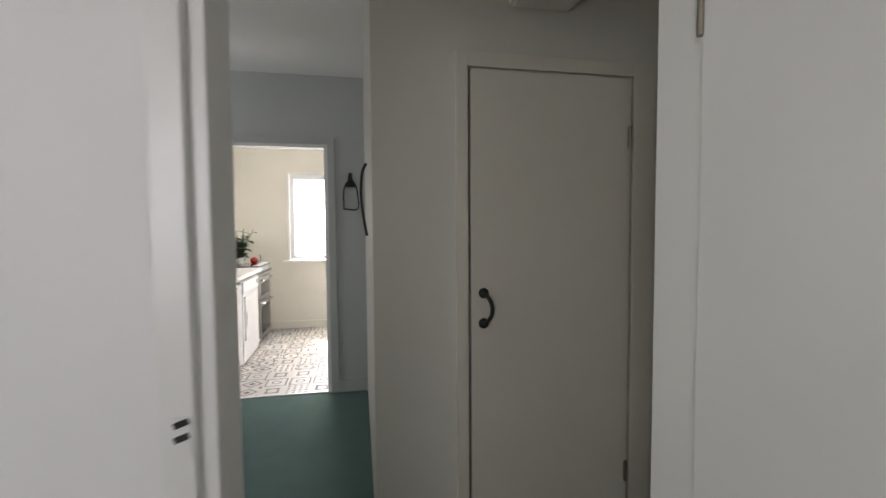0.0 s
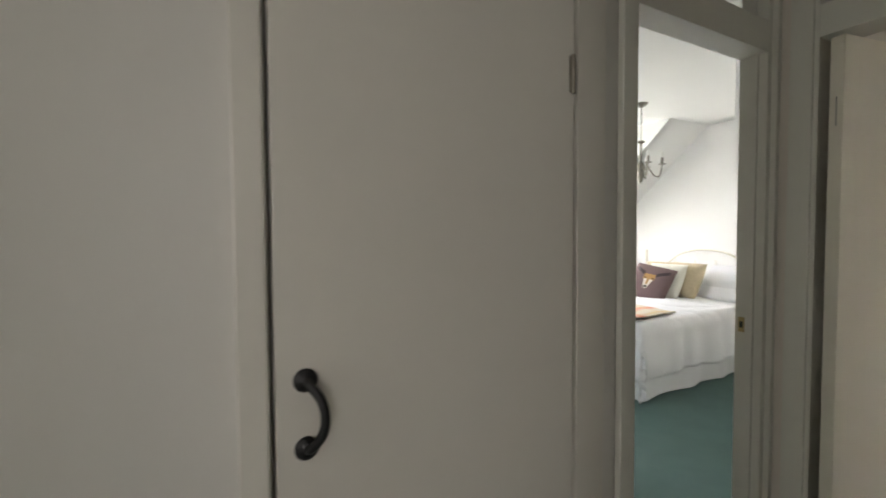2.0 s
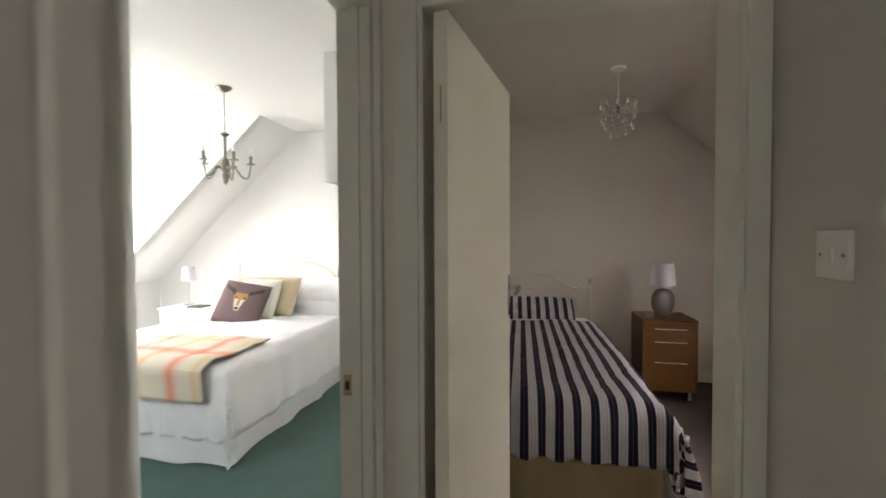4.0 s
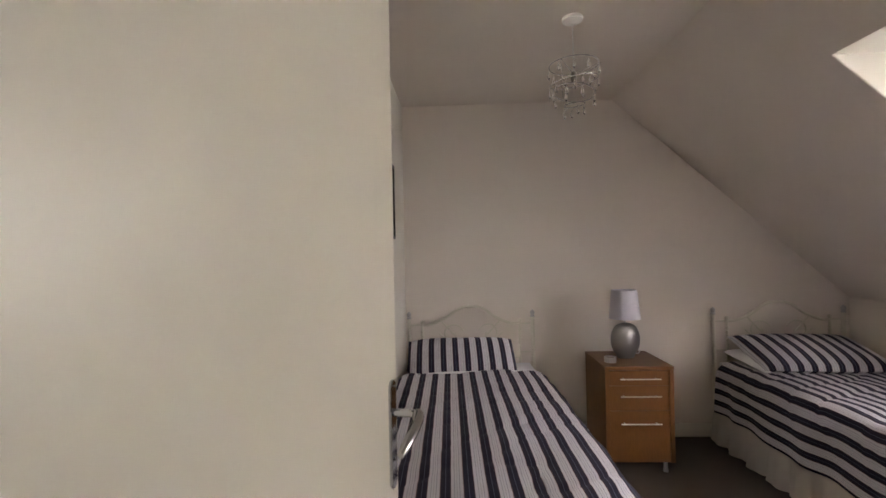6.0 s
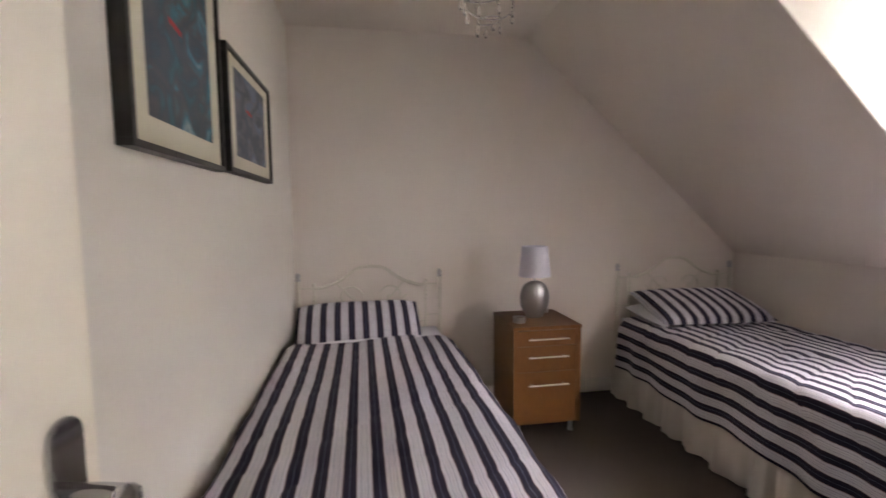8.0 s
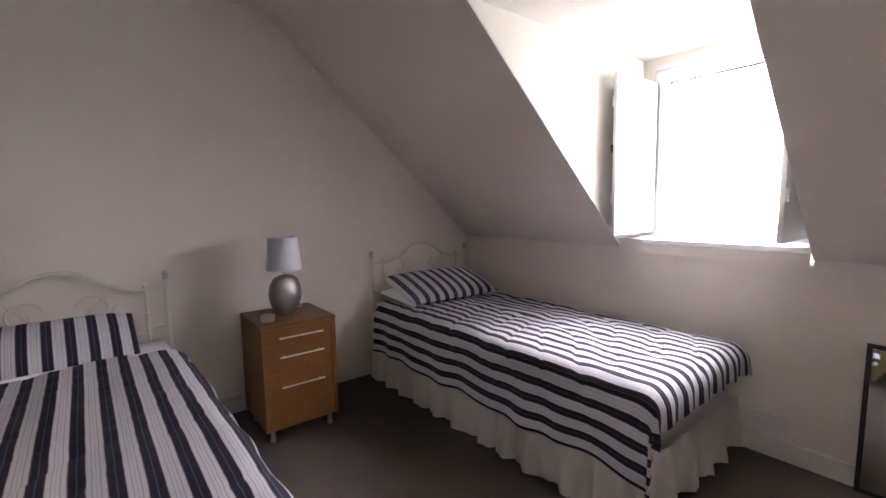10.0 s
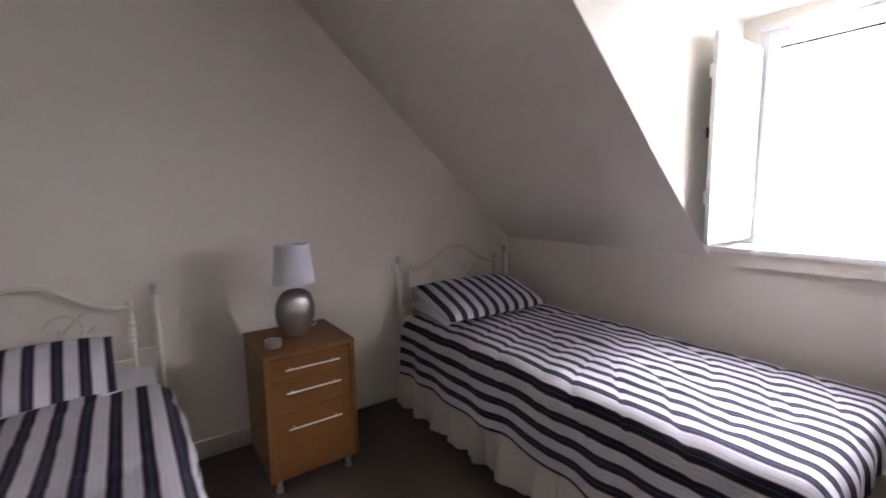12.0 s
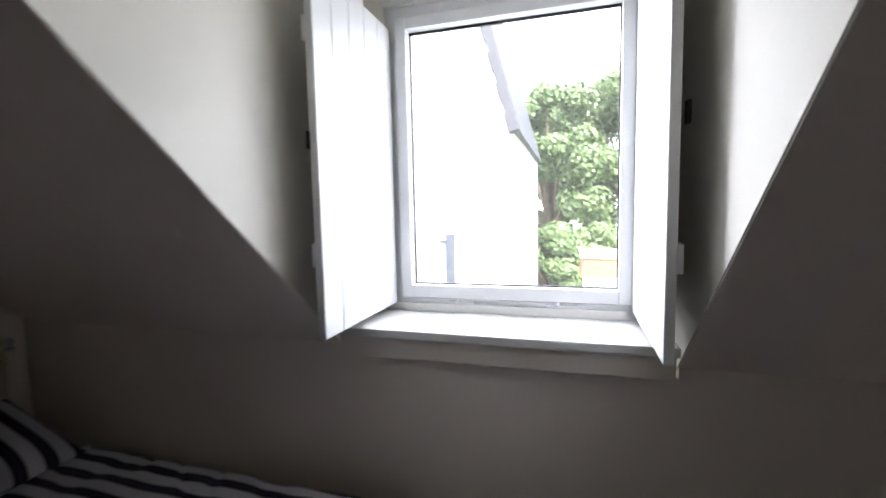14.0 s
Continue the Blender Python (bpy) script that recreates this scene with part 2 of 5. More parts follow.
structure("wall_knee", box_mesh((4.0, 7.36, KNEE - 0.12, KNEE, 0, 1.0), (4.0, CHEEK_R, KNEE - 0.12, KNEE, 1.0, KNEE_Z), (CHEEK_L, 7.36, KNEE - 0.12, KNEE, 1.0, KNEE_Z)), WALL_ROOM, "low painted wall under the dormer window", "wall")
for name, x0, x1 in (("wall_dormer_east", CHEEK_L - 0.004, CHEEK_L + 0.1), ("wall_dormer_west", CHEEK_R - 0.1, CHEEK_R + 0.004)):
    bm = prism(bmesh.new(), [(slope_y(1.0) - 0.004, 1.0), (slope_y(DORM_Z) - 0.004, DORM_Z), (slope_y(DORM_Z) - 0.004, DORM_Z + 0.1), (-1.6, DORM_Z + 0.1), (-1.6, 1.0)], "x", x0 + 0.001, x1 - 0.001)
    structure(name, bm, WALL_CREAM, "cream painted dormer cheek", "wall")
structure("ceiling_dormer", box_mesh((CHEEK_R, CHEEK_L, -1.6, slope_y(DORM_Z), DORM_Z, DORM_Z + 0.1)), WALL_CREAM, "cream dormer ceiling", "ceiling")
WX0, WX1, WZ0, WZ1 = 4.935, 5.789, 1.10, 2.14
structure("wall_dormer_front", box_mesh((CHEEK_R, WX0, -1.6, -1.48, 1.0, DORM_Z), (WX1, CHEEK_L, -1.6, -1.48, 1.0, DORM_Z), (WX0, WX1, -1.6, -1.48, WZ1, DORM_Z), (WX0, WX1, -1.6, -1.48, 1.0, WZ0)), WALL_CREAM, "cream wall around the dormer window", "wall")

# ---- structure: double bedroom under the other slope ----
B_RIDGE, B_KNEE, B_KNEE_Z = 4.25, 6.127, 0.87
structure("ceiling_bedroom", box_mesh((3.2, 7.36, 2.17, B_RIDGE, CEIL, 2.68)), WALL_WHITE, "white flat bedroom ceiling", "ceiling")
bm = bmesh.new()
BC = 6.65
for x0, x1, yb, zb in ((3.1, 5.2, B_KNEE, B_KNEE_Z), (BC, 7.36, B_KNEE, B_KNEE_Z)):
    prism(bm, [(yb, zb), (B_RIDGE, CEIL), (B_RIDGE, CEIL + 0.11), (yb + 0.11, zb)], "x", x0, x1)
structure("ceiling_bedroom_slope", bm, WALL_WHITE, "white sloping bedroom ceiling", "ceiling")
structure("ceiling_bedroom_dormer", box_mesh((5.2, BC, B_RIDGE, 6.3, CEIL, 2.68)), WALL_WHITE, "white dormer ceiling in the bedroom", "ceiling")
for name, x0, x1 in (("wall_bedroom_cheek_east", BC, BC + 0.1), ("wall_bedroom_cheek_west", 5.1, 5.2)):
    structure(name, prism(bmesh.new(), [(B_KNEE, B_KNEE_Z), (B_RIDGE, CEIL), (6.3, CEIL), (6.3, B_KNEE_Z)], "x", x0 + 0.001, x1 - 0.001), WALL_WHITE, "white dormer cheek", "wall")
structure("wall_bedroom_knee", box_mesh((3.1, 7.36, B_KNEE, B_KNEE + 0.12, 0, B_KNEE_Z - 0.001)), WALL_WHITE, "low white bedroom wall", "wall")
structure("wall_bedroom_dormer", box_mesh((5.1, 5.4, 6.2, 6.3, B_KNEE_Z, CEIL), (6.45, BC + 0.1, 6.2, 6.3, B_KNEE_Z, CEIL), (5.4, 6.45, 6.2, 6.3, B_KNEE_Z, 1.0), (5.4, 6.45, 6.2, 6.3, 2.1, CEIL)), WALL_WHITE, "white wall around the bedroom dormer window", "wall")
structure("wall_bedroom_nib", box_mesh((3.2, 4.016, 2.90, 3.0, 0, CEIL)), WALL_WHITE, "white painted return wall inside the bedroom", "wall")
structure("wall_bedroom_west", box_mesh((3.1, 3.2, 3.975, 6.1, 0, 2.68)), WALL_WHITE, "white bedroom side wall", "wall")
structure("wall_bedroom_bulkhead", box_mesh((5.47, 7.36, 2.17, 2.98, 1.74, CEIL)), WALL_WHITE, "white boxed bulkhead high on the bedroom wall", "wall")

# ---- more materials ----
CREAM_METAL = material("cream_painted_metal", (0.70, 0.66, 0.56), 0.35, vary=0.04)
BLACK_IRON = material("black_iron", (0.012, 0.011, 0.011), 0.45, 0.3, vary=0.2, scale=40, bump=0.4, bump_scale=120)
CHROME = material("polished_chrome", (0.50, 0.50, 0.52), 0.07, 1.0, vary=0.02)
STEEL = material("brushed_steel", (0.52, 0.51, 0.50), 0.3, 1.0, vary=0.08, scale=60)
STEEL_DARK = material("aged_hinge_steel", (0.35, 0.32, 0.27), 0.4, 1.0, vary=0.2, scale=40)
PVC = material("white_window_plastic", (0.80, 0.81, 0.82), 0.25, vary=0.01)
SHUTTER = material("white_shutter_paint", (0.80, 0.80, 0.80), 0.35, vary=0.02, bump=0.1, bump_scale=60)
WHITE_LINEN = material("white_bed_linen", (0.80, 0.80, 0.81), 0.9, vary=0.02, bump=0.25, bump_scale=700)
VALANCE = material("cream_cotton_valance", (0.60, 0.56, 0.50), 0.9, vary=0.05, bump=0.25, bump_scale=700)
DIVAN = material("gold_beige_divan_cloth", (0.36, 0.27, 0.15), 0.85, vary=0.12, bump=0.4, bump_scale=400)
PLASTIC = material("white_plastic", (0.76, 0.75, 0.71), 0.35, vary=0.02)
RUBBER = material("black_rubber", (0.015, 0.015, 0.015), 0.6)
ENAMEL = material("white_appliance_enamel", (0.80, 0.80, 0.81), 0.2, vary=0.01)
OVEN_GLASS = material("dark_oven_glass", (0.02, 0.02, 0.022), 0.08, vary=0.1)
SHADE = material("pale_fabric_lampshade", (0.66, 0.64, 0.70), 0.9, vary=0.03, bump=0.4, bump_scale=600)
BRASS = material("brass", (0.55, 0.42, 0.22), 0.3, 1.0, vary=0.1, scale=40)
MAT_BOARD = material("cream_mount_board", (0.66, 0.63, 0.50), 0.8, vary=0.02)
FRAME_BLACK = material("black_picture_frame_paint", (0.010, 0.009, 0.009), 0.4, vary=0.2, scale=30)


def glass(name, colour=(1, 1, 1), rough=0.0, ior=1.45):
    m = bpy.data.materials.new(name)
    m.use_nodes = True
    b = m.node_tree.nodes["Principled BSDF"]
    b.inputs["Base Color"].default_value = (*colour, 1)
    b.inputs["Roughness"].default_value = rough
    b.inputs["IOR"].default_value = ior
    b.inputs["Transmission Weight"].default_value = 1.0
    return m


GLASS = glass("window_glass")
CRYSTAL = glass("cut_crystal", ior=1.55)

# a faint translucent veil mixed into the dormer's pane, imitating glare over the view
VEILED_GLASS = glass("dusty_window_glass")
veil_tree = VEILED_GLASS.node_tree
veil = veil_tree.nodes.new("ShaderNodeBsdfTranslucent")
blend = veil_tree.nodes.new("ShaderNodeMixShader")
blend.inputs["Fac"].default_value = 0.011
veil_tree.links.new(veil_tree.nodes["Principled BSDF"].outputs[0], blend.inputs[1])
veil_tree.links.new(veil.outputs[0], blend.inputs[2])
veil_tree.links.new(blend.outputs[0], veil_tree.nodes["Material Output"].inputs["Surface"])


class Nodes:
    """Short hand for node graphs of arithmetic."""

    def __init__(self, m):
        self.nt = m.node_tree

    def put(self, kind, **inputs):
        n = self.nt.nodes.new(kind)
        for key, value in inputs.items():
            self.feed(n.inputs[key], value)
        return n

    def feed(self, socket, value):
        if isinstance(value, bpy.types.NodeSocket):
            self.nt.links.new(value, socket)
        else:
            socket.default_value = value

    def math(self, op, a, b=0.0, c=0.0):
        n = self.nt.nodes.new("ShaderNodeMath")
        n.operation = op
        for s, v in zip(n.inputs, (a, b, c)):
            self.feed(s, v)
        return n.outputs[0]

    def mix(self, f, a, b):
        n = self.nt.nodes.new("ShaderNodeMix")
        n.data_type = "RGBA"
        for key, v in (("Factor", f), ("A", a), ("B", b)):
            self.feed(n.inputs[key], v)
        return n.outputs["Result"]


def rgb(r, g, b):
    return (r, g, b, 1.0)


def striped_cloth(name, period=0.080, shift=0.57):
    """Navy stripes on off-white cotton, with fine lines; U runs across the stripes, in metres."""
    m = material(name, (0.6, 0.6, 0.6), 0.88, bump=0.3, bump_scale=900)
    g = Nodes(m)
    uv = g.put("ShaderNodeUVMap")
    sep = g.put("ShaderNodeSeparateXYZ", Vector=uv.outputs["UV"])
    f = g.math("FRACT", g.math("ADD", g.math("DIVIDE", sep.outputs["X"], period), shift))
    ramp = g.nt.nodes.new("ShaderNodeValToRGB")
    ramp.color_ramp.interpolation = "CONSTANT"
    navy, white, rust = rgb(0.014, 0.009, 0.034), rgb(0.70, 0.68, 0.71), rgb(0.30, 0.19, 0.20)
    stops = [(0.0, navy), (0.19, rgb(0.10, 0.11, 0.17)), (0.22, navy), (0.425, rust), (0.45, white), (0.585, rgb(0.36, 0.35, 0.40)), (0.61, white),
             (0.70, rgb(0.46, 0.42, 0.44)), (0.72, white), (0.81, rgb(0.36, 0.35, 0.40)), (0.835, white), (0.965, rust), (0.985, navy)]
    el = ramp.color_ramp.elements
    el[0].position, el[0].color = stops[0]
    el[1].position, el[1].color = stops[1]
    for p, c in stops[2:]:
        e = el.new(p)
        e.color = c
    g.feed(ramp.inputs["Fac"], f)
    n = g.put("ShaderNodeTexNoise", Scale=6.0)
    shade = g.mix(g.math("MULTIPLY", n.outputs["Fac"], 0.2), ramp.outputs["Color"], rgb(0.02, 0.02, 0.025))
    g.feed(g.nt.nodes["Principled BSDF"].inputs["Base Color"], shade)
    return m


STRIPE = striped_cloth("navy_striped_cotton")
STRIPE_WINDOW_BED = striped_cloth("navy_striped_duvet_cotton", 0.075, 0.3)
STRIPE_PILLOW = striped_cloth("navy_striped_pillow_cotton", 0.083, 0.1)


def oak(name, base=(0.20, 0.082, 0.022)):
    m = material(name, base, 0.42, vary=0.1, bump=0.05)
    g = Nodes(m)
    tc = g.put("ShaderNodeTexCoord")
    mp = g.put("ShaderNodeMapping", Vector=tc.outputs["Object"])
    mp.inputs["Scale"].default_value = (9, 60, 9)
    n = g.put("ShaderNodeTexNoise", Vector=mp.outputs["Vector"], Scale=2.0, Detail=5.0)
    col = g.mix(n.outputs["Fac"], rgb(*[c * 0.7 for c in base]), rgb(*[c * 1.25 for c in base]))
    g.feed(g.nt.nodes["Principled BSDF"].inputs["Base Color"], col)
    return m


OAK = oak("honey_oak_veneer")


# ---- joinery ----
def skirting(name, x0, x1, y0, y1, mat=GLOSS_WHITE, h=0.11):
    tagged(part(name, box_mesh((x0, x1, y0, y1, 0.0, h), bevel=0.003), mat), "painted skirting board along the wall", "baseboard", "", "structure")


skirting("baseboard_kitchen_wall", -0.6, 0.78, 3.957, 3.975, WALL_COOL)
skirting("baseboard_kitchen_wall_short", 1.625, 1.88, 3.957, 3.975, WALL_COOL)
skirting("baseboard_twin_head", 7.343, 7.36, -1.245, 2.087, WALL_CREAM, 0.10)
skirting("baseboard_twin_knee", 4.12, 7.343, -1.245, -1.228, WALL_CREAM, 0.10)
skirting("baseboard_kitchen_far", 0.2, 2.6, 6.433, 6.45, WALL_CREAM, 0.10)
skirting("baseboard_bedroom_head", 7.343, 7.36, 2.17, 6.12, WALL_WHITE, 0.10)


def hinge(parent, at, rz=0.0):
    h = part("hinge", box_mesh((-0.011, 0.009, -0.0025, 0.0, -0.045, 0.045), bevel=0.001), STEEL_DARK, parent, "worn painted steel hinge")
    h.matrix_basis = pose(*at, 0, 0, rz)
    k = part("knuckle", tube(bmesh.new(), [(0, -0.004, -0.048), (0, -0.004, 0.048)], 0.0055, 10), STEEL_DARK, h, smooth=True)
    return k


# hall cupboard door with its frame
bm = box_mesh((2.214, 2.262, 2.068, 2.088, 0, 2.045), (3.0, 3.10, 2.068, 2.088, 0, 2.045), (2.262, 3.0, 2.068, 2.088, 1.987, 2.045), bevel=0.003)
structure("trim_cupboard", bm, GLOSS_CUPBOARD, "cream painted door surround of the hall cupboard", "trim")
structure("trim_cupboard_lining", box_mesh((2.23, 2.268, 2.089, 2.17, 0, 2.03), (2.994, 3.03, 2.089, 2.17, 0, 2.03), (2.268, 2.994, 2.089, 2.17, 1.984, 2.03)), GLOSS, "cream painted door lining", "trim")
cup = thing("cupboard_door", "cream painted flush cupboard door with a black iron pull, closed", "door", (2.99, 2.078, 0))
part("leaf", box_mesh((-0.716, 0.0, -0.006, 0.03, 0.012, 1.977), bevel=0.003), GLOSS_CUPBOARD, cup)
hinge(cup, (-0.006, -0.006, 1.73))
hinge(cup, (-0.006, -0.006, 0.25))
ph = part("handle", tube(bmesh.new(), curve([(0, -0.006, 1.078), (0.004, -0.03, 1.07), (0.020, -0.044, 1.045), (0.026, -0.048, 1.012), (0.020, -0.044, 0.98), (0.004, -0.03, 0.955), (0, -0.006, 0.947)], 8), 0.0085, 10), BLACK_IRON, cup, "black wrought iron pull handle", smooth=True)
ph.location = (-0.665, 0, 0)
for z in (1.075, 0.95):
    bm = bmesh.new()
    lathe(bm, [(0.0, 0.0), (0.021, 0.001), (0.022, 0.006), (0.014, 0.014), (0.0, 0.018)], steps=20)
    r = part("rose", bm, BLACK_IRON, ph, smooth=True)
    r.matrix_basis = pose(0, -0.007, z, 90, 0, 0)

# double bedroom doorway: lining, surround, cross rail with the light over it
structure("trim_bedroom_door", box_mesh((3.2, 3.247, 2.082, 2.175, 0, 2.5), (3.945, 4.0, 2.082, 2.175, 0, 2.5), (3.247, 3.945, 2.082, 2.175, 1.975, 2.085), bevel=0.003), GLOSS, "cream painted door frame with a transom rail", "trim")
structure("trim_bedroom_surround", box_mesh((3.165, 3.21, 2.064, 2.084, 0, 2.5), (3.972, 3.998, 2.064, 2.084, 0, 2.5), bevel=0.003), GLOSS, "cream painted door surround", "trim")
structure("trim_bedroom_stop", box_mesh((3.932, 3.945, 2.11, 2.135, 0, 1.975)), GLOSS, "cream painted door stop", "trim")
st = part("strike_plate", box_mesh((-0.002, 0.001, -0.011, 0.011, -0.028, 0.028), bevel=0.0006), BRASS)
st.matrix_basis = pose(3.9445, 2.152, 0.985)
tagged(st, "small brass strike plate on the door frame", "door hardware")
bolt_hole = part("keep", box_mesh((-0.0025, -0.0015, -0.006, 0.006, -0.012, 0.012)), RUBBER, st, "dark latch recess")

# twin bedroom doorway
structure("trim_twin_door", box_mesh((3.99, 4.125, 1.161, 1.203, 0, 2.5), (3.99, 4.125, 1.952, 1.99, 0, 2.5), (3.99, 4.125, 1.203, 1.952, 1.985, 2.09), bevel=0.003), GLOSS, "cream painted door frame with a transom rail", "trim")
structure("trim_twin_surround", box_mesh((3.978, 4.0, 1.142, 1.19, 0, 2.5), (3.978, 4.0, 1.965, 2.03, 0, 2.5), bevel=0.003), GLOSS, "cream painted door surround", "trim")
for nm, bx in (("fanlight_bedroom", (3.247, 3.945, 2.12, 2.126, 2.085, 2.5)), ("fanlight_twin", (4.05, 4.056, 1.203, 1.952, 2.09, 2.5))):
    w = structure("window_" + nm, box_mesh(bx), GLASS, "clear fixed glass over a door", "window")
    w.visible_shadow = False

leaf = thing("bedroom_door", "cream painted flush door standing open, with chrome lever handles", "door", (4.0, 1.925, 0), -10)
part("leaf", box_mesh((0.0, 0.718, -0.04, 0.0, 0.012, 1.972), bevel=0.002), GLOSS_DOOR, leaf)
for z in (1.73, 0.25):
    hinge(leaf, (0.001, -0.02, z), 90)


def lever(parent, side):
    """A lever handle on a long back plate; side is +1 or -1 along y."""
    y = -0.04 if side < 0 else 0.0
    bm = bmesh.new()
    out = [(0.016 * math.cos(a), 0.060 + 0.016 * math.sin(a)) for a in [math.pi * k / 10 for k in range(11)]]
    out += [(-0.016 * math.cos(a), -0.120 - 0.016 * math.sin(a)) for a in [math.pi * k / 10 for k in range(11)]]
    prism(bm, out, "y", 0, side * 0.006)
    bmesh.ops.bevel(bm, geom=[e for e in bm.edges], offset=0.0015, segments=1, affect="EDGES")
    plate = part("backplate", bm, CHROME, parent, "polished chrome backplate", smooth=True)
    plate.location = (0.690, y, 1.165)
    plate.scale = (0.8, 0.8, 0.8)
    pts = curve([(0, side * 0.006, 0.012), (0, side * 0.04, 0.012), (-0.010, side * 0.058, 0.014), (-0.045, side * 0.062, 0.006), (-0.085, side * 0.060, -0.006), (-0.115, side * 0.056, -0.016)], 6)
    n = len(pts)
    part("lever", tube(bmesh.new(), pts, [0.008 if i < n * 0.35 else 0.008 + 0.003 * math.sin(3.1 * i / n) - 0.003 * (i / n) ** 6 for i in range(n)], 12), CHROME, plate, "curved chrome lever", smooth=True)
    bm = lathe(bmesh.new(), [(0.0, 0.0), (0.006, 0.0), (0.006, 0.004), (0.0, 0.005)], steps=12)
    k = part("cylinder", bm, CHROME, plate, "chrome lock turn", smooth=True)
    k.matrix_basis = pose(0, side * 0.006, -0.075, -90 * side, 0, 0)


lever(leaf, -1)
lever(leaf, 1)

# study doorway at the start
structure("trim_study", box_mesh((1.56, 1.625, 1.018, 1.14, 0, 2.03), (2.412, 2.425, 1.018, 1.14, 0, 2.03), (1.625, 2.412, 1.018, 1.14, 1.985, 2.03), bevel=0.003), GLOSS_WHITE, "white painted door frame", "trim")
structure("trim_study_surround", box_mesh((1.555, 1.60, 1.0, 1.019, 0, 2.03), (1.555, 1.60, 1.139, 1.157, 0, 2.03), bevel=0.003), GLOSS_WHITE, "white painted door surround", "trim")
sdoor = thing("study_door", "white painted flush door folded back against the side wall", "door", (2.408, 1.0, 0), -90)
part("leaf", box_mesh((0.0, 0.74, -0.018, 0.02, 0.01, 1.972), bevel=0.002), GLOSS_WHITE, sdoor)
part("hinge", tube(bmesh.new(), [(-0.003, -0.02, 1.66), (-0.003, -0.02, 1.75)], 0.006, 10), STEEL_DARK, sdoor, smooth=True)
sp = part("latch_plate", box_mesh((-0.001, 0.002, -0.012, 0.012, -0.03, 0.03), bevel=0.0006), GLOSS_WHITE)
sp.matrix_basis = pose(1.585, 0.9995, 1.06, 0, 0, -90)
tagged(sp, "white overpainted latch plate on the white door frame", "door hardware")
for z in (0.021, 0.001):
    slot = part("keep", box_mesh((0.0015, 0.003, -0.010, 0.010, -0.0045, 0.0045), bevel=0.0005), RUBBER, sp, "dark latch recess")
    slot.matrix_basis = pose(0, 0, z, 20, 0, 0)

# kitchen doorway
structure("trim_kitchen_door", box_mesh((0.80, 0.843, 3.965, 4.08, 0, 2.025), (1.56, 1.605, 3.965, 4.08, 0, 2.025), (0.843, 1.56, 3.965, 4.08, 1.985, 2.025), bevel=0.003), WALL_WHITE, "white painted kitchen door frame", "trim")
structure("trim_kitchen_surround", box_mesh((0.76, 0.815, 3.955, 3.974, 0, 2.06), (1.59, 1.645, 3.955, 3.974, 0, 2.06), (0.815, 1.59, 3.955, 3.974, 2.01, 2.06), bevel=0.003), WALL_COOL, "painted kitchen door surround", "trim")
structure("trim_threshold", box_mesh((0.843, 1.56, 3.975, 4.0, 0, 0.008), bevel=0.002), STEEL, "bright metal threshold strip", "trim")


# ---- hall things ----
def light_switch(at, rz):
    s = thing("light_switch", "cream plastic single light switch on the wall", "light switch", at, rz)
    part("faceplate", box_mesh((-0.043, 0.043, -0.009, 0, -0.043, 0.043), bevel=0.002), PLASTIC, s)
    r = part("rocker", box_mesh((-0.006, 0.006, -0.013, -0.008, -0.013, 0.013), bevel=0.0015), PLASTIC, s)
    r.rotation_euler = (radians(4), 0, 0)
    for x in (-0.03, 0.03):
        b = part("screw", lathe(bmesh.new(), [(0, 0.0015), (0.0035, 0.001), (0.0035, 0)], steps=10), STEEL_DARK, s, "small brass-coloured screw")
        b.matrix_basis = pose(x, -0.009, 0, 90, 0, 0)


light_switch((3.76, 1.141, 1.345), 180)


def coat_hook(at):
    h = thing("coat_hook", "black iron coat hook with a round knob on the wall", "coat hook", at, 0, "coat hooks by the kitchen door")
    part("arm", tube(bmesh.new(), curve([(0, 0, -0.03), (0, -0.018, -0.02), (0.0, -0.034, 0.0), (0.0, -0.022, 0.03), (-0.002, -0.012, 0.075), (-0.004, -0.03, 0.105)], 6), 0.006, 8), BLACK_IRON, h, smooth=True)
    k = part("knob", lathe(bmesh.new(), [(0, -0.004), (0.012, -0.002), (0.021, 0.008), (0.022, 0.018), (0.014, 0.030), (0, 0.034)], steps=20), BLACK_IRON, h, smooth=True)
    k.matrix_basis = pose(0, -0.012, -0.012, 90, 0, 0)
    part("plate", box_mesh((-0.010, 0.010, -0.006, 0, -0.035, 0.02), bevel=0.001), BLACK_IRON, h)
    return h


h0 = coat_hook((0.285, 3.974, 1.735))
for x in (0.45, 0.61):
    copy_thing(h0, pose(x, 3.974, 1.735))

drum = thing("drum_pendant", "pale drum pendant light with hanging crystal beads", "ceiling light", (0.80, 3.20, 0))
part("ceiling_rose", lathe(bmesh.new(), [(0, 2.55), (0.05, 2.55), (0.048, 2.535), (0.02, 2.52), (0, 2.515)]), PLASTIC, drum, smooth=True)
part("flex", tube(bmesh.new(), [(0, 0, 2.52), (0, 0, 2.27)], 0.004), PLASTIC, drum, smooth=True)
part("shade", lathe(bmesh.new(), [(0.178, 2.22), (0.178, 2.01), (0.175, 2.01), (0.175, 2.22), (0.178, 2.22)], steps=48), material("ivory_drum_fabric", (0.74, 0.74, 0.70), 0.9, vary=0.02, bump=0.3, bump_scale=600), drum, "pale fabric drum shade", smooth=True)
part("shade_ring", lathe(bmesh.new(), [(0.171, 2.016), (0.179, 2.016), (0.179, 2.008), (0.171, 2.008), (0.171, 2.016)], steps=48), CHROME, drum, smooth=True)
bm = bmesh.new()
rnd = random.Random(4)
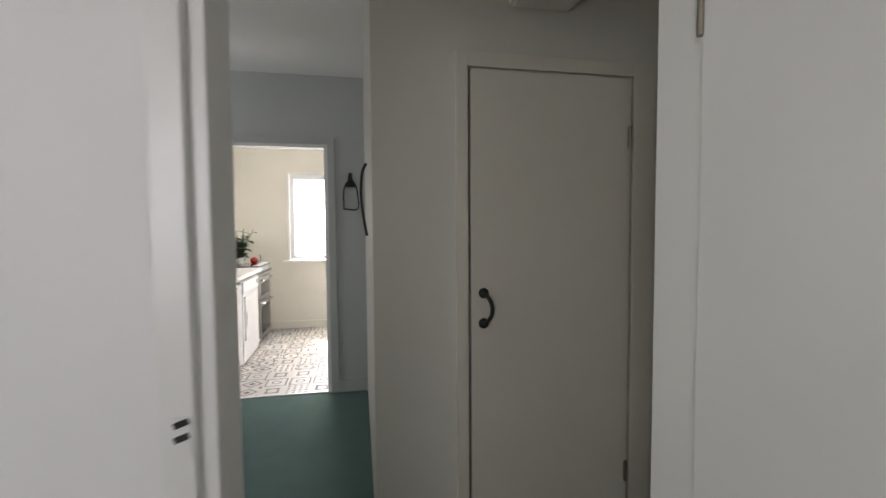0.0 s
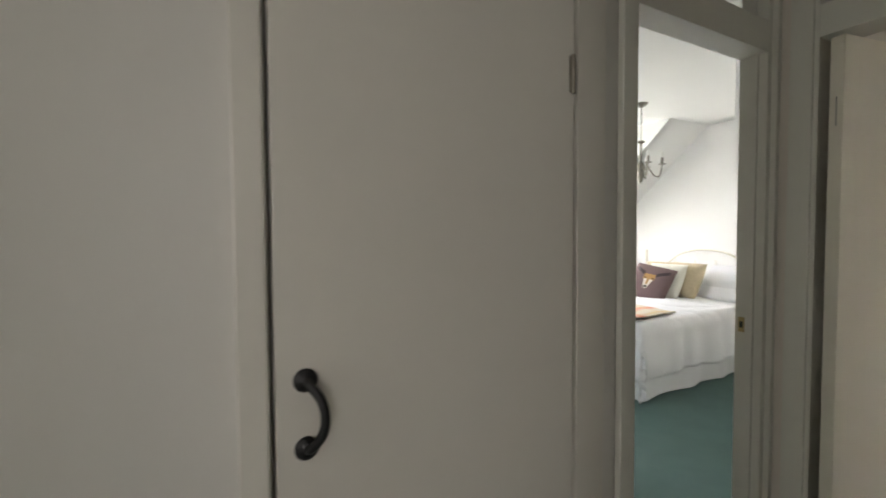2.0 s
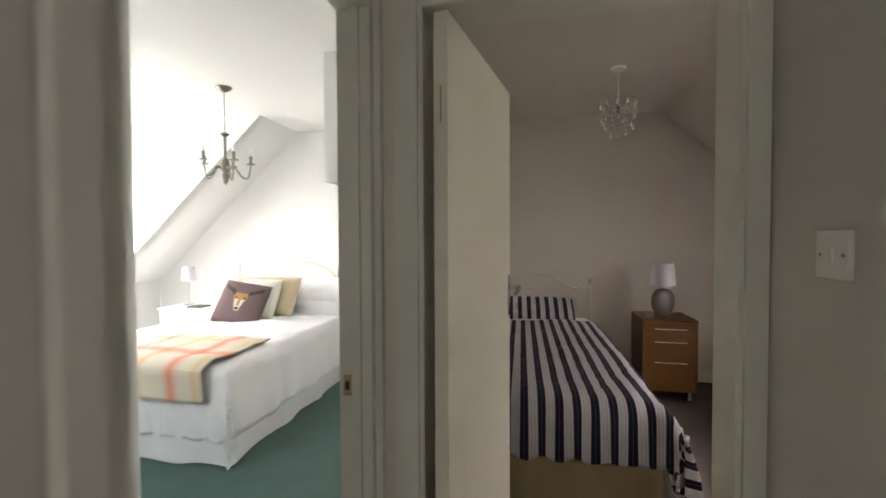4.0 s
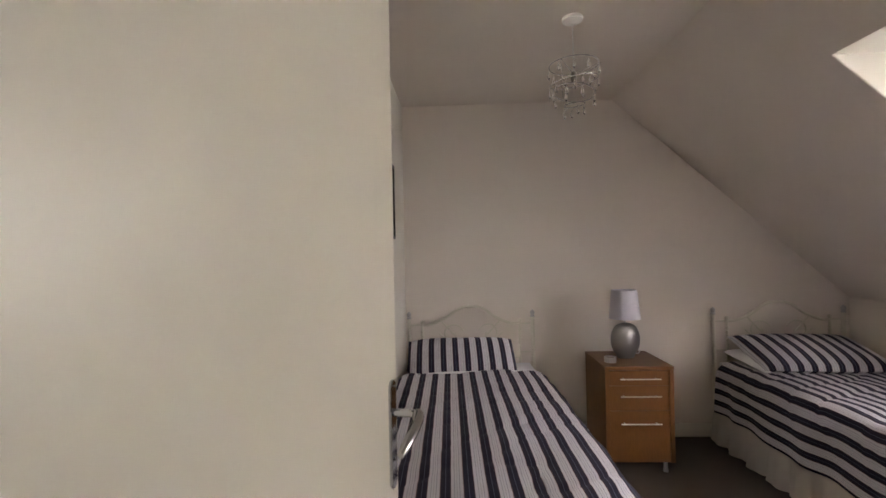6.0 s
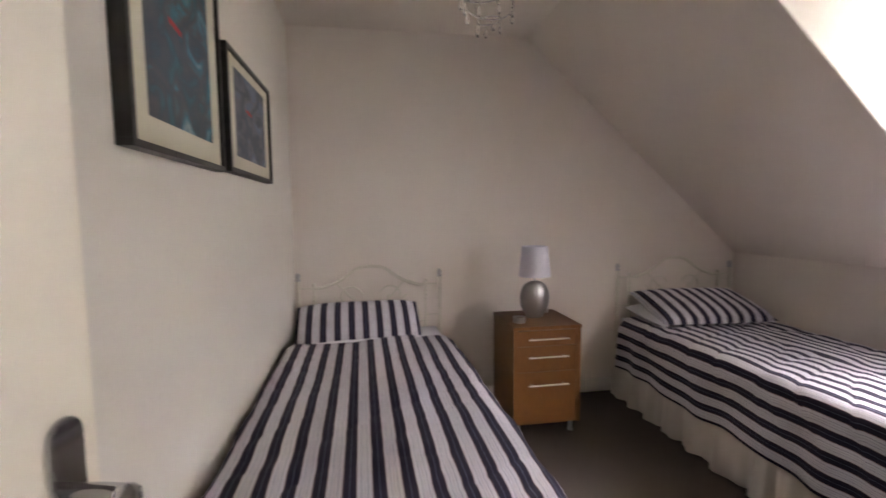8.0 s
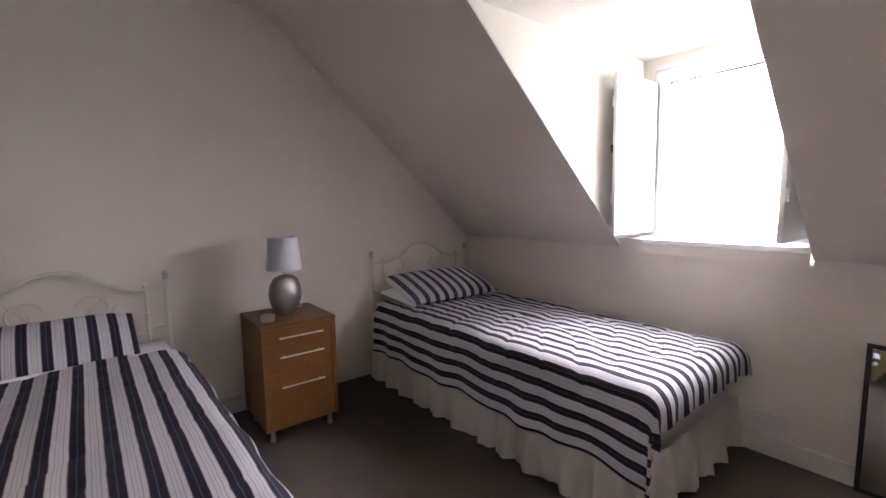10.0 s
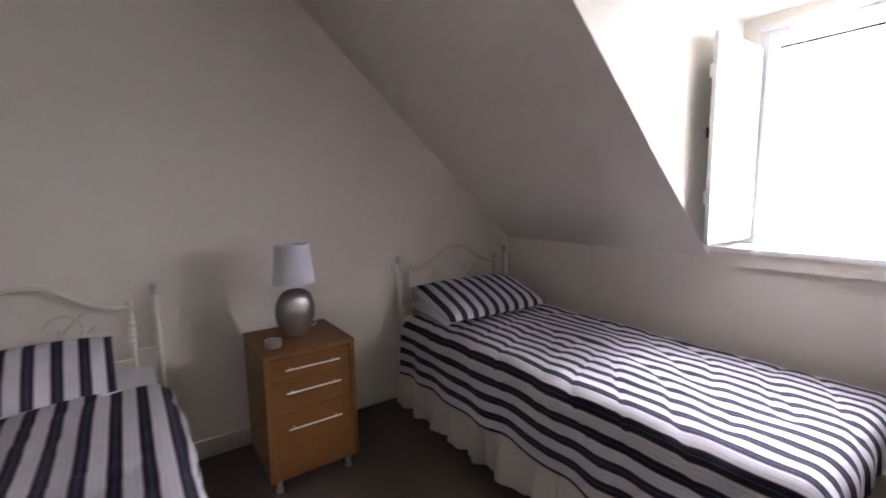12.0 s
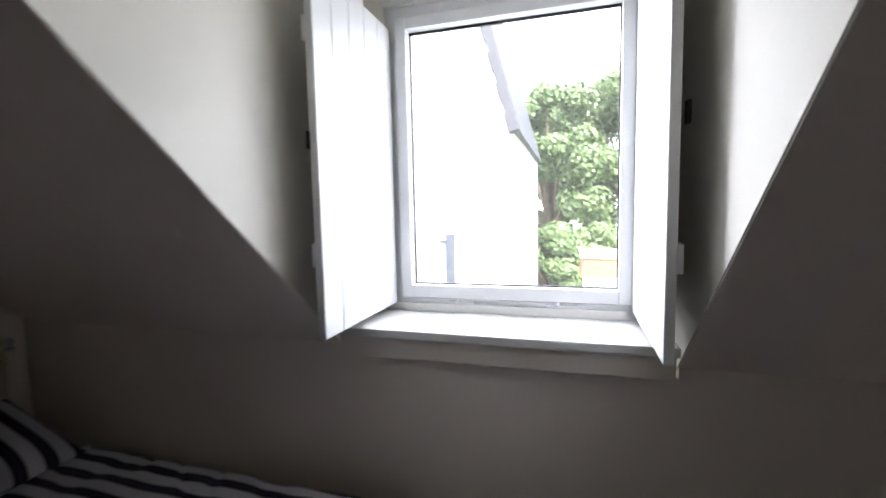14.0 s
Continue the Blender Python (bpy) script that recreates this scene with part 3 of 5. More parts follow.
for rr, cnt, zz in ((0.16, 30, 1.995), (0.115, 22, 1.98), (0.06, 12, 1.965)):
    for k in range(cnt):
        a = 2 * math.pi * (k + rnd.random() * 0.3) / cnt
        lathe(bm, [(0, zz + 0.016), (0.008, zz + 0.008), (0.011, zz - 0.004), (0.006, zz - 0.014), (0, zz - 0.018)], rr * math.cos(a), rr * math.sin(a), 6)
tagged(part("crystal_beads", bm, CRYSTAL, drum, "clear faceted crystal beads"), kind="stuff")

# square fitting on the ceiling over the cupboard
cbx = thing("wall_fitting", "cream painted box fitting high on the wall over the cupboard door", "electrical box", (2.57, 2.0, -0.25))
part("body", box_mesh((-0.135, 0.14, -0.07, 0.086, 2.49, 2.70), bevel=0.02), WALL_HALL, cbx)
part("cover", box_mesh((-0.12, 0.12, -0.055, 0.072, 2.482, 2.489), bevel=0.003), WALL_HALL, cbx, "painted square cover")

orn = thing("wall_ornament", "black wire bottle outline hung on the wall", "wall ornament", (1.765, 3.97, 1.50))
part("outline", tube(bmesh.new(), curve([(-0.055, -0.008, 0.0), (-0.055, -0.008, 0.13), (-0.04, -0.008, 0.19), (-0.012, -0.008, 0.235), (-0.010, -0.008, 0.28), (0.010, -0.008, 0.28), (0.012, -0.008, 0.235), (0.04, -0.008, 0.19), (0.055, -0.008, 0.13), (0.055, -0.008, 0.0), (-0.055, -0.008, 0.0)], 5), 0.0055), BLACK_IRON, orn, smooth=True)
part("neck", prism(bmesh.new(), [(-0.036, 0.175), (0.036, 0.175), (0.020, 0.235), (0.012, 0.285), (-0.012, 0.285), (-0.020, 0.235)], "y", -0.012, -0.005), BLACK_IRON, orn)
wv = thing("wall_hanging", "long dark curved metal piece hung on the wall", "wall ornament", (1.879, 2.95, 0))
part("blade", tube(bmesh.new(), curve([(-0.006, 0, 1.72), (-0.03, 0.02, 1.66), (-0.036, 0.03, 1.52), (-0.02, 0.02, 1.38), (-0.006, 0.0, 1.30)], 6), 0.008), BLACK_IRON, wv, smooth=True)

# low boxing and high cupboard on the hall's side wall
structure("wall_ledge", box_mesh((0.88, 0.91, 2.0, 2.80, 0, 0.50)), WALL_COOL, "painted low boxing along the hallway wall", "wall")
structure("trim_ledge", box_mesh((0.88, 0.925, 2.0, 2.812, 0.50, 0.525), bevel=0.003), GLOSS_WHITE, "white painted ledge top", "trim")
structure("wall_upper_boxing", box_mesh((0.88, 0.905, 2.0, 2.80, 1.98, CEIL - 0.02)), WALL_COOL, "painted boxing high on the hallway wall", "wall")


# ---- soft furnishings ----
def bend(d, half, r):
    """Distance over a padded edge: how far out and how far down."""
    if d <= half:
        return d, 0.0
    a = (d - half) / r
    if a < math.pi / 2:
        return half + r * math.sin(a), r * (1 - math.cos(a))
    return half + r, r + (d - half - r * math.pi / 2)


def sheet(name, parent, mat, nx, ny, place, uv, thick=0.012, label=""):
    """A cloth: place(s, t) gives the point, uv(s, t) the cloth's own metres, s and t from 0 to 1."""
    bm = bmesh.new()
    layer = bm.loops.layers.uv.new("UVMap")
    grid = [[bm.verts.new(place(i / nx, j / ny)) for j in range(ny + 1)] for i in range(nx + 1)]
    for i in range(nx):
        for j in range(ny):
            q = ((i, j), (i + 1, j), (i + 1, j + 1), (i, j + 1))
            f = bm.faces.new([grid[a][b] for a, b in q])
            for loop, (a, b) in zip(f.loops, q):
                loop[layer].uv = uv(a / nx, b / ny)
    bmesh.ops.recalc_face_normals(bm, faces=bm.faces)
    ob = part(name, bm, mat, parent, label, smooth=True)
    if thick:
        so = ob.modifiers.new("thickness", "SOLIDIFY")
        so.thickness = thick
        so.offset = 0
    return ob


def duvet(parent, mat, length, width, top, near, far, foot, seed, far_flat=False, label=""):
    """A duvet whose head end lies at x = 0 and whose foot end points along -x; y = 0 is the middle, near is the drop on -y."""
    total_x = length + foot
    total_y = width + near + far

    def place(s, t):
        dx = s * total_x
        wob = 0.02 * noise.noise(Vector((s * 9, t * 3, seed)))
        dy = -width / 2 - near + t * total_y
        ox, zx = bend(dx, length - 0.06, 0.07)
        oy, zy = bend(abs(dy), width / 2 - 0.07, 0.08)
        oy = math.copysign(oy, dy)
        drop = math.hypot(zx, zy) if zx and zy else zx + zy
        p = Vector((-ox, oy, top - drop))
        w = noise.noise(Vector((p.x * 2.2, dy * 3.0, seed))) * 0.012 + noise.noise(Vector((p.x * 7, dy * 5, seed + 3))) * 0.006
        ridge = abs(noise.noise(Vector((p.x * 5 + dy * 3, dy * 1.5 - p.x, seed + 7))))
        puff = 0.022 * math.sin(math.pi * min(1, max(0, t))) + w - 0.009 * math.exp(-(ridge * 12) ** 2)
        if drop < 0.02:
            p.z += puff
        else:
            fall = min(1.0, drop / 0.3)
            fold = math.sin(p.x * 21 + 2.5 * noise.noise(Vector((p.x * 2, seed, 0)))) * 0.014 * fall + wob
            if zy > zx:
                p.y += math.copysign(0.03 * fall + fold, dy)
            else:
                p.x -= 0.02 * fall + math.sin(dy * 38 + seed) * 0.016 * fall
                p.z += math.sin(dy * 44 + seed * 2) * 0.010 * fall
            p.z += puff * (1 - fall) + 0.012 * math.sin(p.x * 9 + seed) * fall
        return p

    return sheet("duvet", parent, mat, 110, 80, place, lambda s, t: (t * total_y, s * total_x), 0.018, label)


def pillow(name, parent, mat, width, height, depth, seed, label="", stripes_across=True):
    """A plump pillow lying flat: width along y, height along x, depth upwards, middle at the origin."""
    bm = bmesh.new()
    layer = bm.loops.layers.uv.new("UVMap")
    n, m = 30, 22
    for side in (1, -1):
        grid = []
        for i in range(n + 1):
            row = []
            for j in range(m + 1):
                u, v = 2 * i / n - 1, 2 * j / m - 1
                full = max(0.0, (1 - abs(u) ** 3.2)) ** 0.5 * max(0.0, (1 - abs(v) ** 2.8)) ** 0.5
                pinch = 1 - 0.06 * (1 - abs(u)) * abs(v) ** 4
                lump = 0.1 * noise.noise(Vector((u * 2.4, v * 2.4, seed + side)))
                crease = 0.12 * abs(noise.noise(Vector((u * 5, v * 4, seed + 9)))) * (abs(v) ** 2 + abs(u) ** 2) * 0.5
                row.append(bm.verts.new((v * height / 2 * (1 - 0.05 * (1 - abs(v)) * abs(u) ** 4), u * width / 2 * pinch, side * depth / 2 * full * (1 + lump - crease) + 0.002 * side)))
            grid.append(row)
        for i in range(n):
            for j in range(m):
                q = ((i, j), (i + 1, j), (i + 1, j + 1), (i, j + 1))
                f = bm.faces.new([grid[a][b] for a, b in (q if side < 0 else q[::-1])])
                for loop, (a, b) in zip(f.loops, q if side < 0 else q[::-1]):
                    loop[layer].uv = (a / n * width, b / m * height) if stripes_across else (b / m * height, a / n * width)
    bmesh.ops.remove_doubles(bm, verts=bm.verts, dist=0.0045)
    return part(name, bm, mat, parent, label, smooth=True)


def skirt(name, parent, mat, line, top, bottom, pleat, depth, seed, label=""):
    """A gathered valance along a line on the plan, hanging from top to bottom."""
    pts = [Vector((*p, 0)) for p in line]
    run = [0.0]
    for a, b in zip(pts, pts[1:]):
        run.append(run[-1] + (b - a).length)
    n = max(20, int(run[-1] / 0.012))

    def place(s, t):
        d = s * run[-1]
        k = max(i for i in range(len(pts) - 1) if run[i] <= d + 1e-9)
        a, b = pts[k], pts[k + 1]
        w = (b - a).normalized()
        p = a + w * (d - run[k])
        out = Vector((w.y, -w.x, 0))
        ph = d / pleat * 2 * math.pi + 2.2 * noise.noise(Vector((d * 3, seed, 0)))
        g = depth * (0.25 + t) * (math.sin(ph) + 0.35 * math.sin(2.3 * ph + 1))
        p = p + out * (g + 0.02 * t)
        p.z = top + (bottom - top) * t + 0.008 * math.sin(ph + 1) * t
        return p

    return sheet(name, parent, mat, n, 10, place, lambda s, t: (s, t), 0.0, label)


def headboard(parent, width):
    """Cream metal headboard in the plane x = 0, from y = 0 to y = width; finials on outer posts."""
    hb = part("headboard", bmesh.new(), CREAM_METAL, parent, "cream painted metal headboard with an arched top")
    for y in (0, width):
        part("post", tube(bmesh.new(), [(0, y, 0.0), (0, y, 0.93)], 0.014, 12), CREAM_METAL, hb, smooth=True)
        bm = lathe(bmesh.new(), [(0, 0.925), (0.017, 0.925), (0.018, 0.932), (0.010, 0.938), (0.014, 0.944), (0.018, 0.956), (0.014, 0.968), (0.006, 0.975), (0, 0.982)], 0, y, 16)
        part("finial", bm, STEEL, hb, "small round steel finial", smooth=True)
    m = width / 2
    a = 0.10
    top = curve([(0, a, 0.875), (0, a + 0.06, 0.877), (0, a + 0.17, 0.92), (0, m - 0.09, 0.995), (0, m, 1.01), (0, m + 0.09, 0.995), (0, width - a - 0.17, 0.92), (0, width - a - 0.06, 0.877), (0, width - a, 0.875)], 6)
    part("arch", tube(bmesh.new(), top, 0.011, 10), CREAM_METAL, hb, smooth=True)
    for z in (0.66, 0.875):
        for y0, y1 in ((0, a), (width - a, width)):
            part("rail", tube(bmesh.new(), [(0, y0, z), (0, y1, z)], 0.006, 8), CREAM_METAL, hb, smooth=True)
    part("rail", tube(bmesh.new(), [(0, a, 0.62), (0, width - a, 0.62)], 0.007, 8), CREAM_METAL, hb, smooth=True)
    for y in (a, width - a):
        prof = [(0.009, 0.45), (0.009, 0.70)]
        for k in range(5):
            z = 0.70 + k * 0.03
            prof += [(0.009, z), (0.015, z + 0.008), (0.009, z + 0.016)]
        prof += [(0.009, 0.88), (0.015, 0.893), (0.012, 0.905), (0, 0.912)]
        part("spindle", lathe(bmesh.new(), [(0, 0.45)] + prof, 0, y, 14), CREAM_METAL, hb, "turned cream metal spindle", smooth=True)
    for s in (-1, 1):
        scroll = []
        for k in range(26):
            t = k / 25
            r = 0.085 * (1 - 0.75 * t)
            ang = math.pi * (0.1 + 2.1 * t)
            scroll.append((0, m + s * (0.14 - r * math.cos(ang)), 0.80 + r * math.sin(ang)))
        part("scroll", tube(bmesh.new(), scroll, 0.0055, 8), CREAM_METAL, hb, smooth=True)
        part("scroll", tube(bmesh.new(), curve([(0, m + s * 0.03, 0.62), (0, m + s * 0.05, 0.72), (0, m + s * 0.13, 0.80), (0, m + s * 0.22, 0.90)], 6), 0.0055, 8), CREAM_METAL, hb, smooth=True)
        part("scroll", tube(bmesh.new(), curve([(0, m + s * 0.30, 0.62), (0, m + s * 0.27, 0.73), (0, m + s * 0.20, 0.76), (0, m + s * 0.24, 0.81)], 6), 0.0055, 8), CREAM_METAL, hb, smooth=True)
    return hb


# ---- bed by the party wall ----
b1 = thing("single_bed", "single bed with a navy striped duvet and a gold-beige divan base", "bed", (7.31, 1.60, 0), 1.4, "twin beds")
part("divan_base", box_mesh((-2.36, -0.04, -0.44, 0.44, 0.06, 0.33), bevel=0.02), DIVAN, b1, "gold-beige cloth divan base")
part("mattress", box_mesh((-2.36, -0.03, -0.45, 0.44, 0.33, 0.545), bevel=0.05), WHITE_LINEN, b1, smooth=True)
hb = headboard(b1, 0.94)
hb.location = (0, -0.485, 0)
skirt("valance", b1, DIVAN, [(-2.39, 0.44), (-2.39, -0.44)], 0.34, 0.03, 0.21, 0.012, 3, "gold-beige cloth valance at the foot")
skirt("valance", b1, VALANCE, [(-2.37, -0.465), (-0.05, -0.465)], 0.32, 0.03, 0.16, 0.018, 5, "cream cotton valance")
d = duvet(b1, STRIPE, 1.975, 0.975, 0.60, 0.20, 0.04, 0.235, 2.0, label="navy and white striped duvet cover")
d.location = (-0.395, 0.0, 0)
part("hem", tube(bmesh.new(), curve([(-0.385, -0.47, 0.56), (-0.385, -0.43, 0.607), (-0.41, -0.2, 0.620), (-0.425, 0.05, 0.624), (-0.41, 0.3, 0.617), (-0.395, 0.44, 0.60)], 8), 0.011, 8), WHITE_LINEN, b1, "white turned edge of the duvet", smooth=True)
part("under_sheet", box_mesh((-0.42, -0.02, -0.455, 0.445, 0.53, 0.585), bevel=0.02), WHITE_LINEN, b1, "white bottom sheet", smooth=True)
for k, (px, pz, tilt, seed) in enumerate(((-0.255, 0.655, -36, 1.0),)):
    p = pillow("pillow", None, STRIPE_PILLOW, 0.76, 0.40, 0.20, seed)
    p.matrix_basis = pose(7.31 + px, 1.66, pz, 0, 0, 3) @ pose(0, 0, 0, 0, tilt, 0)
    tagged(p, "navy striped pillow propped against the metal headboard", "pillow")




def cloth_tail(s, t):
    y = -0.52 - 0.05 * t - 0.03 * math.sin(s * 9 + t * 3)
    x = -2.44 + 0.24 * s * (1 - 0.4 * t) + 0.02 * math.sin(t * 6)
    return Vector((x, y + 0.02 * math.sin(s * 14), 0.50 - 0.30 * t - 0.03 * s))


sheet("duvet_corner", b1, STRIPE, 16, 16, cloth_tail, lambda s, t: (t * 0.34, s * 0.24), 0.012, "hanging corner of the striped duvet")

# ---- bed under the window ----
b2 = thing("single_bed", "single bed with striped duvet and long cream valance under the dormer", "bed", (7.31, -0.70, 0), 0, "twin beds")
part("divan_base", box_mesh((-2.12, -0.04, -0.46, 0.44, 0.06, 0.33), bevel=0.02), VALANCE, b2, "cream divan base")
part("mattress", box_mesh((-2.12, -0.03, -0.48, 0.45, 0.33, 0.535), bevel=0.05), WHITE_LINEN, b2, smooth=True)
hb = headboard(b2, 0.94)
hb.location = (0, -0.46, 0)
skirt("valance", b2, VALANCE, [(-0.06, 0.522), (-2.15, 0.522), (-2.15, -0.48)], 0.30, 0.025, 0.19, 0.02, 8, "gathered cream cotton valance")
d = duvet(b2, STRIPE_WINDOW_BED, 2.05, 0.99, 0.585, 0.05, 0.30, 0.11, 11.0, label="navy and white striped duvet cover")
d.location = (-0.14, 0.025, 0)
part("hem", tube(bmesh.new(), curve([(-0.30, 0.47, 0.54), (-0.33, 0.42, 0.592), (-0.40, 0.2, 0.607), (-0.46, -0.05, 0.607), (-0.44, -0.3, 0.602), (-0.42, -0.44, 0.59)], 8), 0.012, 8), WHITE_LINEN, b2, "white turned edge of the duvet", smooth=True)
part("under_sheet", box_mesh((-0.34, -0.02, -0.47, 0.46, 0.52, 0.575), bevel=0.02), WHITE_LINEN, b2, "white bottom sheet", smooth=True)
p = pillow("pillow", None, WHITE_LINEN, 0.72, 0.42, 0.10, 6.0)
p.matrix_basis = pose(7.08, -0.63, 0.635, 0, -6, 2)
tagged(p, "plain white pillow under a striped one", "pillow")
p = pillow("pillow", None, STRIPE_PILLOW, 0.80, 0.46, 0.12, 4.0)
p.matrix_basis = pose(7.03, -0.68, 0.70, 0, -17, -3)
tagged(p, "navy striped pillow lying on a white pillow", "pillow")

# ---- chest of drawers ----
SATIN = material("satin_aluminium", (0.80, 0.79, 0.78), 0.38, 0.75, vary=0.03)
chest = thing("bedside_chest", "honey oak bedside chest with three drawers and steel bar handles", "chest of drawers", (6.79, 0.54, 0))
part("top", box_mesh((-0.008, 0.43, -0.215, 0.215, 0.66, 0.68), bevel=0.002), OAK, chest)
for s in (-1, 1):
    y0, y1 = sorted((s * 0.213, s * 0.187))
    part("side", box_mesh((-0.006, 0.428, y0, y1, 0.075, 0.659), bevel=0.001), OAK, chest)
part("back", box_mesh((0.41, 0.428, -0.192, 0.192, 0.075, 0.659)), OAK, chest)
part("bottom", box_mesh((0.0, 0.409, -0.192, 0.192, 0.075, 0.093)), OAK, chest)
for z0, z1, hz in ((0.560, 0.652, 0.606), (0.402, 0.556, 0.497), (0.090, 0.398, 0.325)):
    dr = part("drawer", box_mesh((-0.001, 0.015, -0.185, 0.185, z0, z1), bevel=0.0015), OAK, chest)
    part("drawer_box", box_mesh((0.016, 0.40, -0.18, 0.18, z0 + 0.01, z1 - 0.02)), OAK, dr)
    ha = part("handle", tube(bmesh.new(), [(-0.03, -0.125, hz), (-0.03, 0.125, hz)], 0.0046, 12), SATIN, dr, "brushed steel bar handle", smooth=True)
    for y in (-0.1, 0.1):
        part("stud", tube(bmesh.new(), [(-0.03, y, hz), (-0.003, y, hz)], 0.0035, 8), STEEL, ha, smooth=True)
for x in (0.04, 0.37):
    for y in (-0.17, 0.17):
        part("leg", lathe(bmesh.new(), [(0, 0.0), (0.016, 0.0), (0.016, 0.012), (0.013, 0.02), (0.013, 0.075), (0, 0.075)], x, y, 16), STEEL, chest, "short steel leg", smooth=True)


def hammered(name):
    m = material(name, (0.30, 0.28, 0.265), 0.44, 1.0, vary=0.06, scale=8)
    g = Nodes(m)
    tc = g.put("ShaderNodeTexCoord")
    v = g.put("ShaderNodeTexVoronoi", Vector=tc.outputs["Object"], Scale=120.0)
    bp = g.put("ShaderNodeBump", Strength=0.35, Distance=0.0015, Height=v.outputs["Distance"])
    g.feed(g.nt.nodes["Principled BSDF"].inputs["Normal"], bp.outputs["Normal"])
    return m


lamp = thing("table_lamp", "hammered silver table lamp with a pale shade on the oak chest", "lamp", (7.02, 0.535, 0.681), 12)
bm = bmesh.new()
prof = [(0, 0.0), (0.055, 0.0), (0.062, 0.006)] + [(0.103 * math.sin(a) ** 0.75, 0.122 - 0.118 * math.cos(a)) for a in [0.62 + (2.62 - 0.62) * k / 14 for k in range(15)]] + [(0.03, 0.236), (0, 0.238)]
lathe(bm, prof, steps=40)
for v in bm.verts:
    v.co.x *= 0.62
part("base", bm, hammered("hammered_silver"), lamp, "hammered silver oval base", smooth=True)
part("stem", tube(bmesh.new(), [(0, 0, 0.235), (0, 0, 0.285)], 0.007, 12), STEEL, lamp, smooth=True)
bm = bmesh.new()
lathe(bm, [(0.102, 0.268), (0.083, 0.462), (0.0815, 0.462), (0.1005, 0.268), (0.102, 0.268)], steps=48)
part("shade", bm, SHADE, lamp, "pale lilac-grey fabric shade", smooth=True)
part("cord", tube(bmesh.new(), curve([(0.045, -0.07, 0.035), (0.05, -0.10, 0.05), (0.03, -0.122, 0.045), (0.05, -0.13, 0.01), (0.10, -0.12, 0.006)], 6), 0.003), PLASTIC, lamp, smooth=True)
tin = thing("candle_tin", "small round brushed metal candle tin on the oak chest", "candle holder", (6.90, 0.68, 0.681))
part("tin", lathe(bmesh.new(), [(0, 0), (0.036, 0), (0.038, 0.004), (0.038, 0.036), (0.036, 0.036), (0.036, 0.008), (0, 0.008)], steps=28), STEEL, tin, smooth=True)
part("candle", lathe(bmesh.new(), [(0, 0.008), (0.034, 0.008), (0.034, 0.027), (0, 0.027)], steps=24), STEEL_DARK, tin, "dull grey candle wax", smooth=True)


# ---- pictures ----
def painting(name, hues):
    """A loose harbour picture: blues and greys in strokes, pale roofs low down, one red touch."""
    m = material(name, (0.1, 0.2, 0.3), 0.7)
    g = Nodes(m)
    uv = g.put("ShaderNodeUVMap")
    n = g.put("ShaderNodeTexNoise", Vector=uv.outputs["UV"], Scale=3.2, Detail=6.0, Distortion=1.2)
    ramp = g.nt.nodes.new("ShaderNodeValToRGB")
    el = ramp.color_ramp.elements
    el[0].position, el[0].color = 0.3, hues[0]
    el[1].position, el[1].color = 0.42, hues[1]
    for p, c in ((0.52, hues[2]), (0.60, hues[3]), (0.72, hues[4])):
        el.new(p).color = c
    g.feed(ramp.inputs["Fac"], n.outputs["Fac"])
    sep = g.put("ShaderNodeSeparateXYZ", Vector=uv.outputs["UV"])
    col = ramp.outputs["Color"]
    du = g.math("ABSOLUTE", g.math("SUBTRACT", sep.outputs["X"], 0.42))
    dv = g.math("ABSOLUTE", g.math("ADD", g.math("SUBTRACT", sep.outputs["Y"], 0.66), g.math("MULTIPLY", sep.outputs["X"], 0.15)))
    red = g.math("MULTIPLY", g.math("LESS_THAN", du, 0.09), g.math("LESS_THAN", dv, 0.018))
    col = g.mix(red, col, rgb(0.45, 0.04, 0.04))
    g.feed(g.nt.nodes["Principled BSDF"].inputs["Base Color"], col)
    g.nt.nodes["Principled BSDF"].inputs["Coat Weight"].default_value = 0.4
    return m


def picture(x0, x1, z0, z1, mat, label):
    """A deep black frame on the wall y = 2.087, facing -y."""
    pic = thing("framed_picture", label, "picture", ((x0 + x1) / 2, 2.086, z0), 0, "framed pictures over the bed")
    w, h = (x1 - x0) / 2, z1 - z0
    f = 0.017
    for b in ((-w, w, -0.036, 0, 0, f), (-w, w, -0.036, 0, h - f, h), (-w, -w + f, -0.036, 0, f, h - f), (w - f, w, -0.036, 0, f, h - f)):
        part("frame_rail", box_mesh(b, bevel=0.001), FRAME_BLACK, pic)
    part("mount", box_mesh((-w + f, w - f, -0.026, -0.004, f, h - f)), MAT_BOARD, pic, "cream mount board")
    mx, mz0, mz1 = 0.20 * w * 2 * 0.62, 0.11 * h + f, 0.085 * h + f
    bm = bmesh.new()
    layer = bm.loops.layers.uv.new("UVMap")
    vs = [bm.verts.new(p) for p in ((-w + f + mx, -0.0275, mz0), (w - f - mx, -0.0275, mz0), (w - f - mx, -0.0275, h - mz1), (-w + f + mx, -0.0275, h - mz1))]
    fc = bm.faces.new(vs)
    for loop, c in zip(fc.loops, ((0, 0), (1, 0), (1, 1), (0, 1))):
        loop[layer].uv = c
    part("print", bm, mat, pic, "painted print in blues and greys")


picture(5.375, 5.955, 1.505, 2.09, painting("harbour_print", (rgb(0.03, 0.20, 0.27), rgb(0.05, 0.09, 0.12), rgb(0.09, 0.10, 0.12), rgb(0.04, 0.20, 0.27), rgb(0.32, 0.42, 0.45))), "large black-framed print in deep blues with a cream mount")
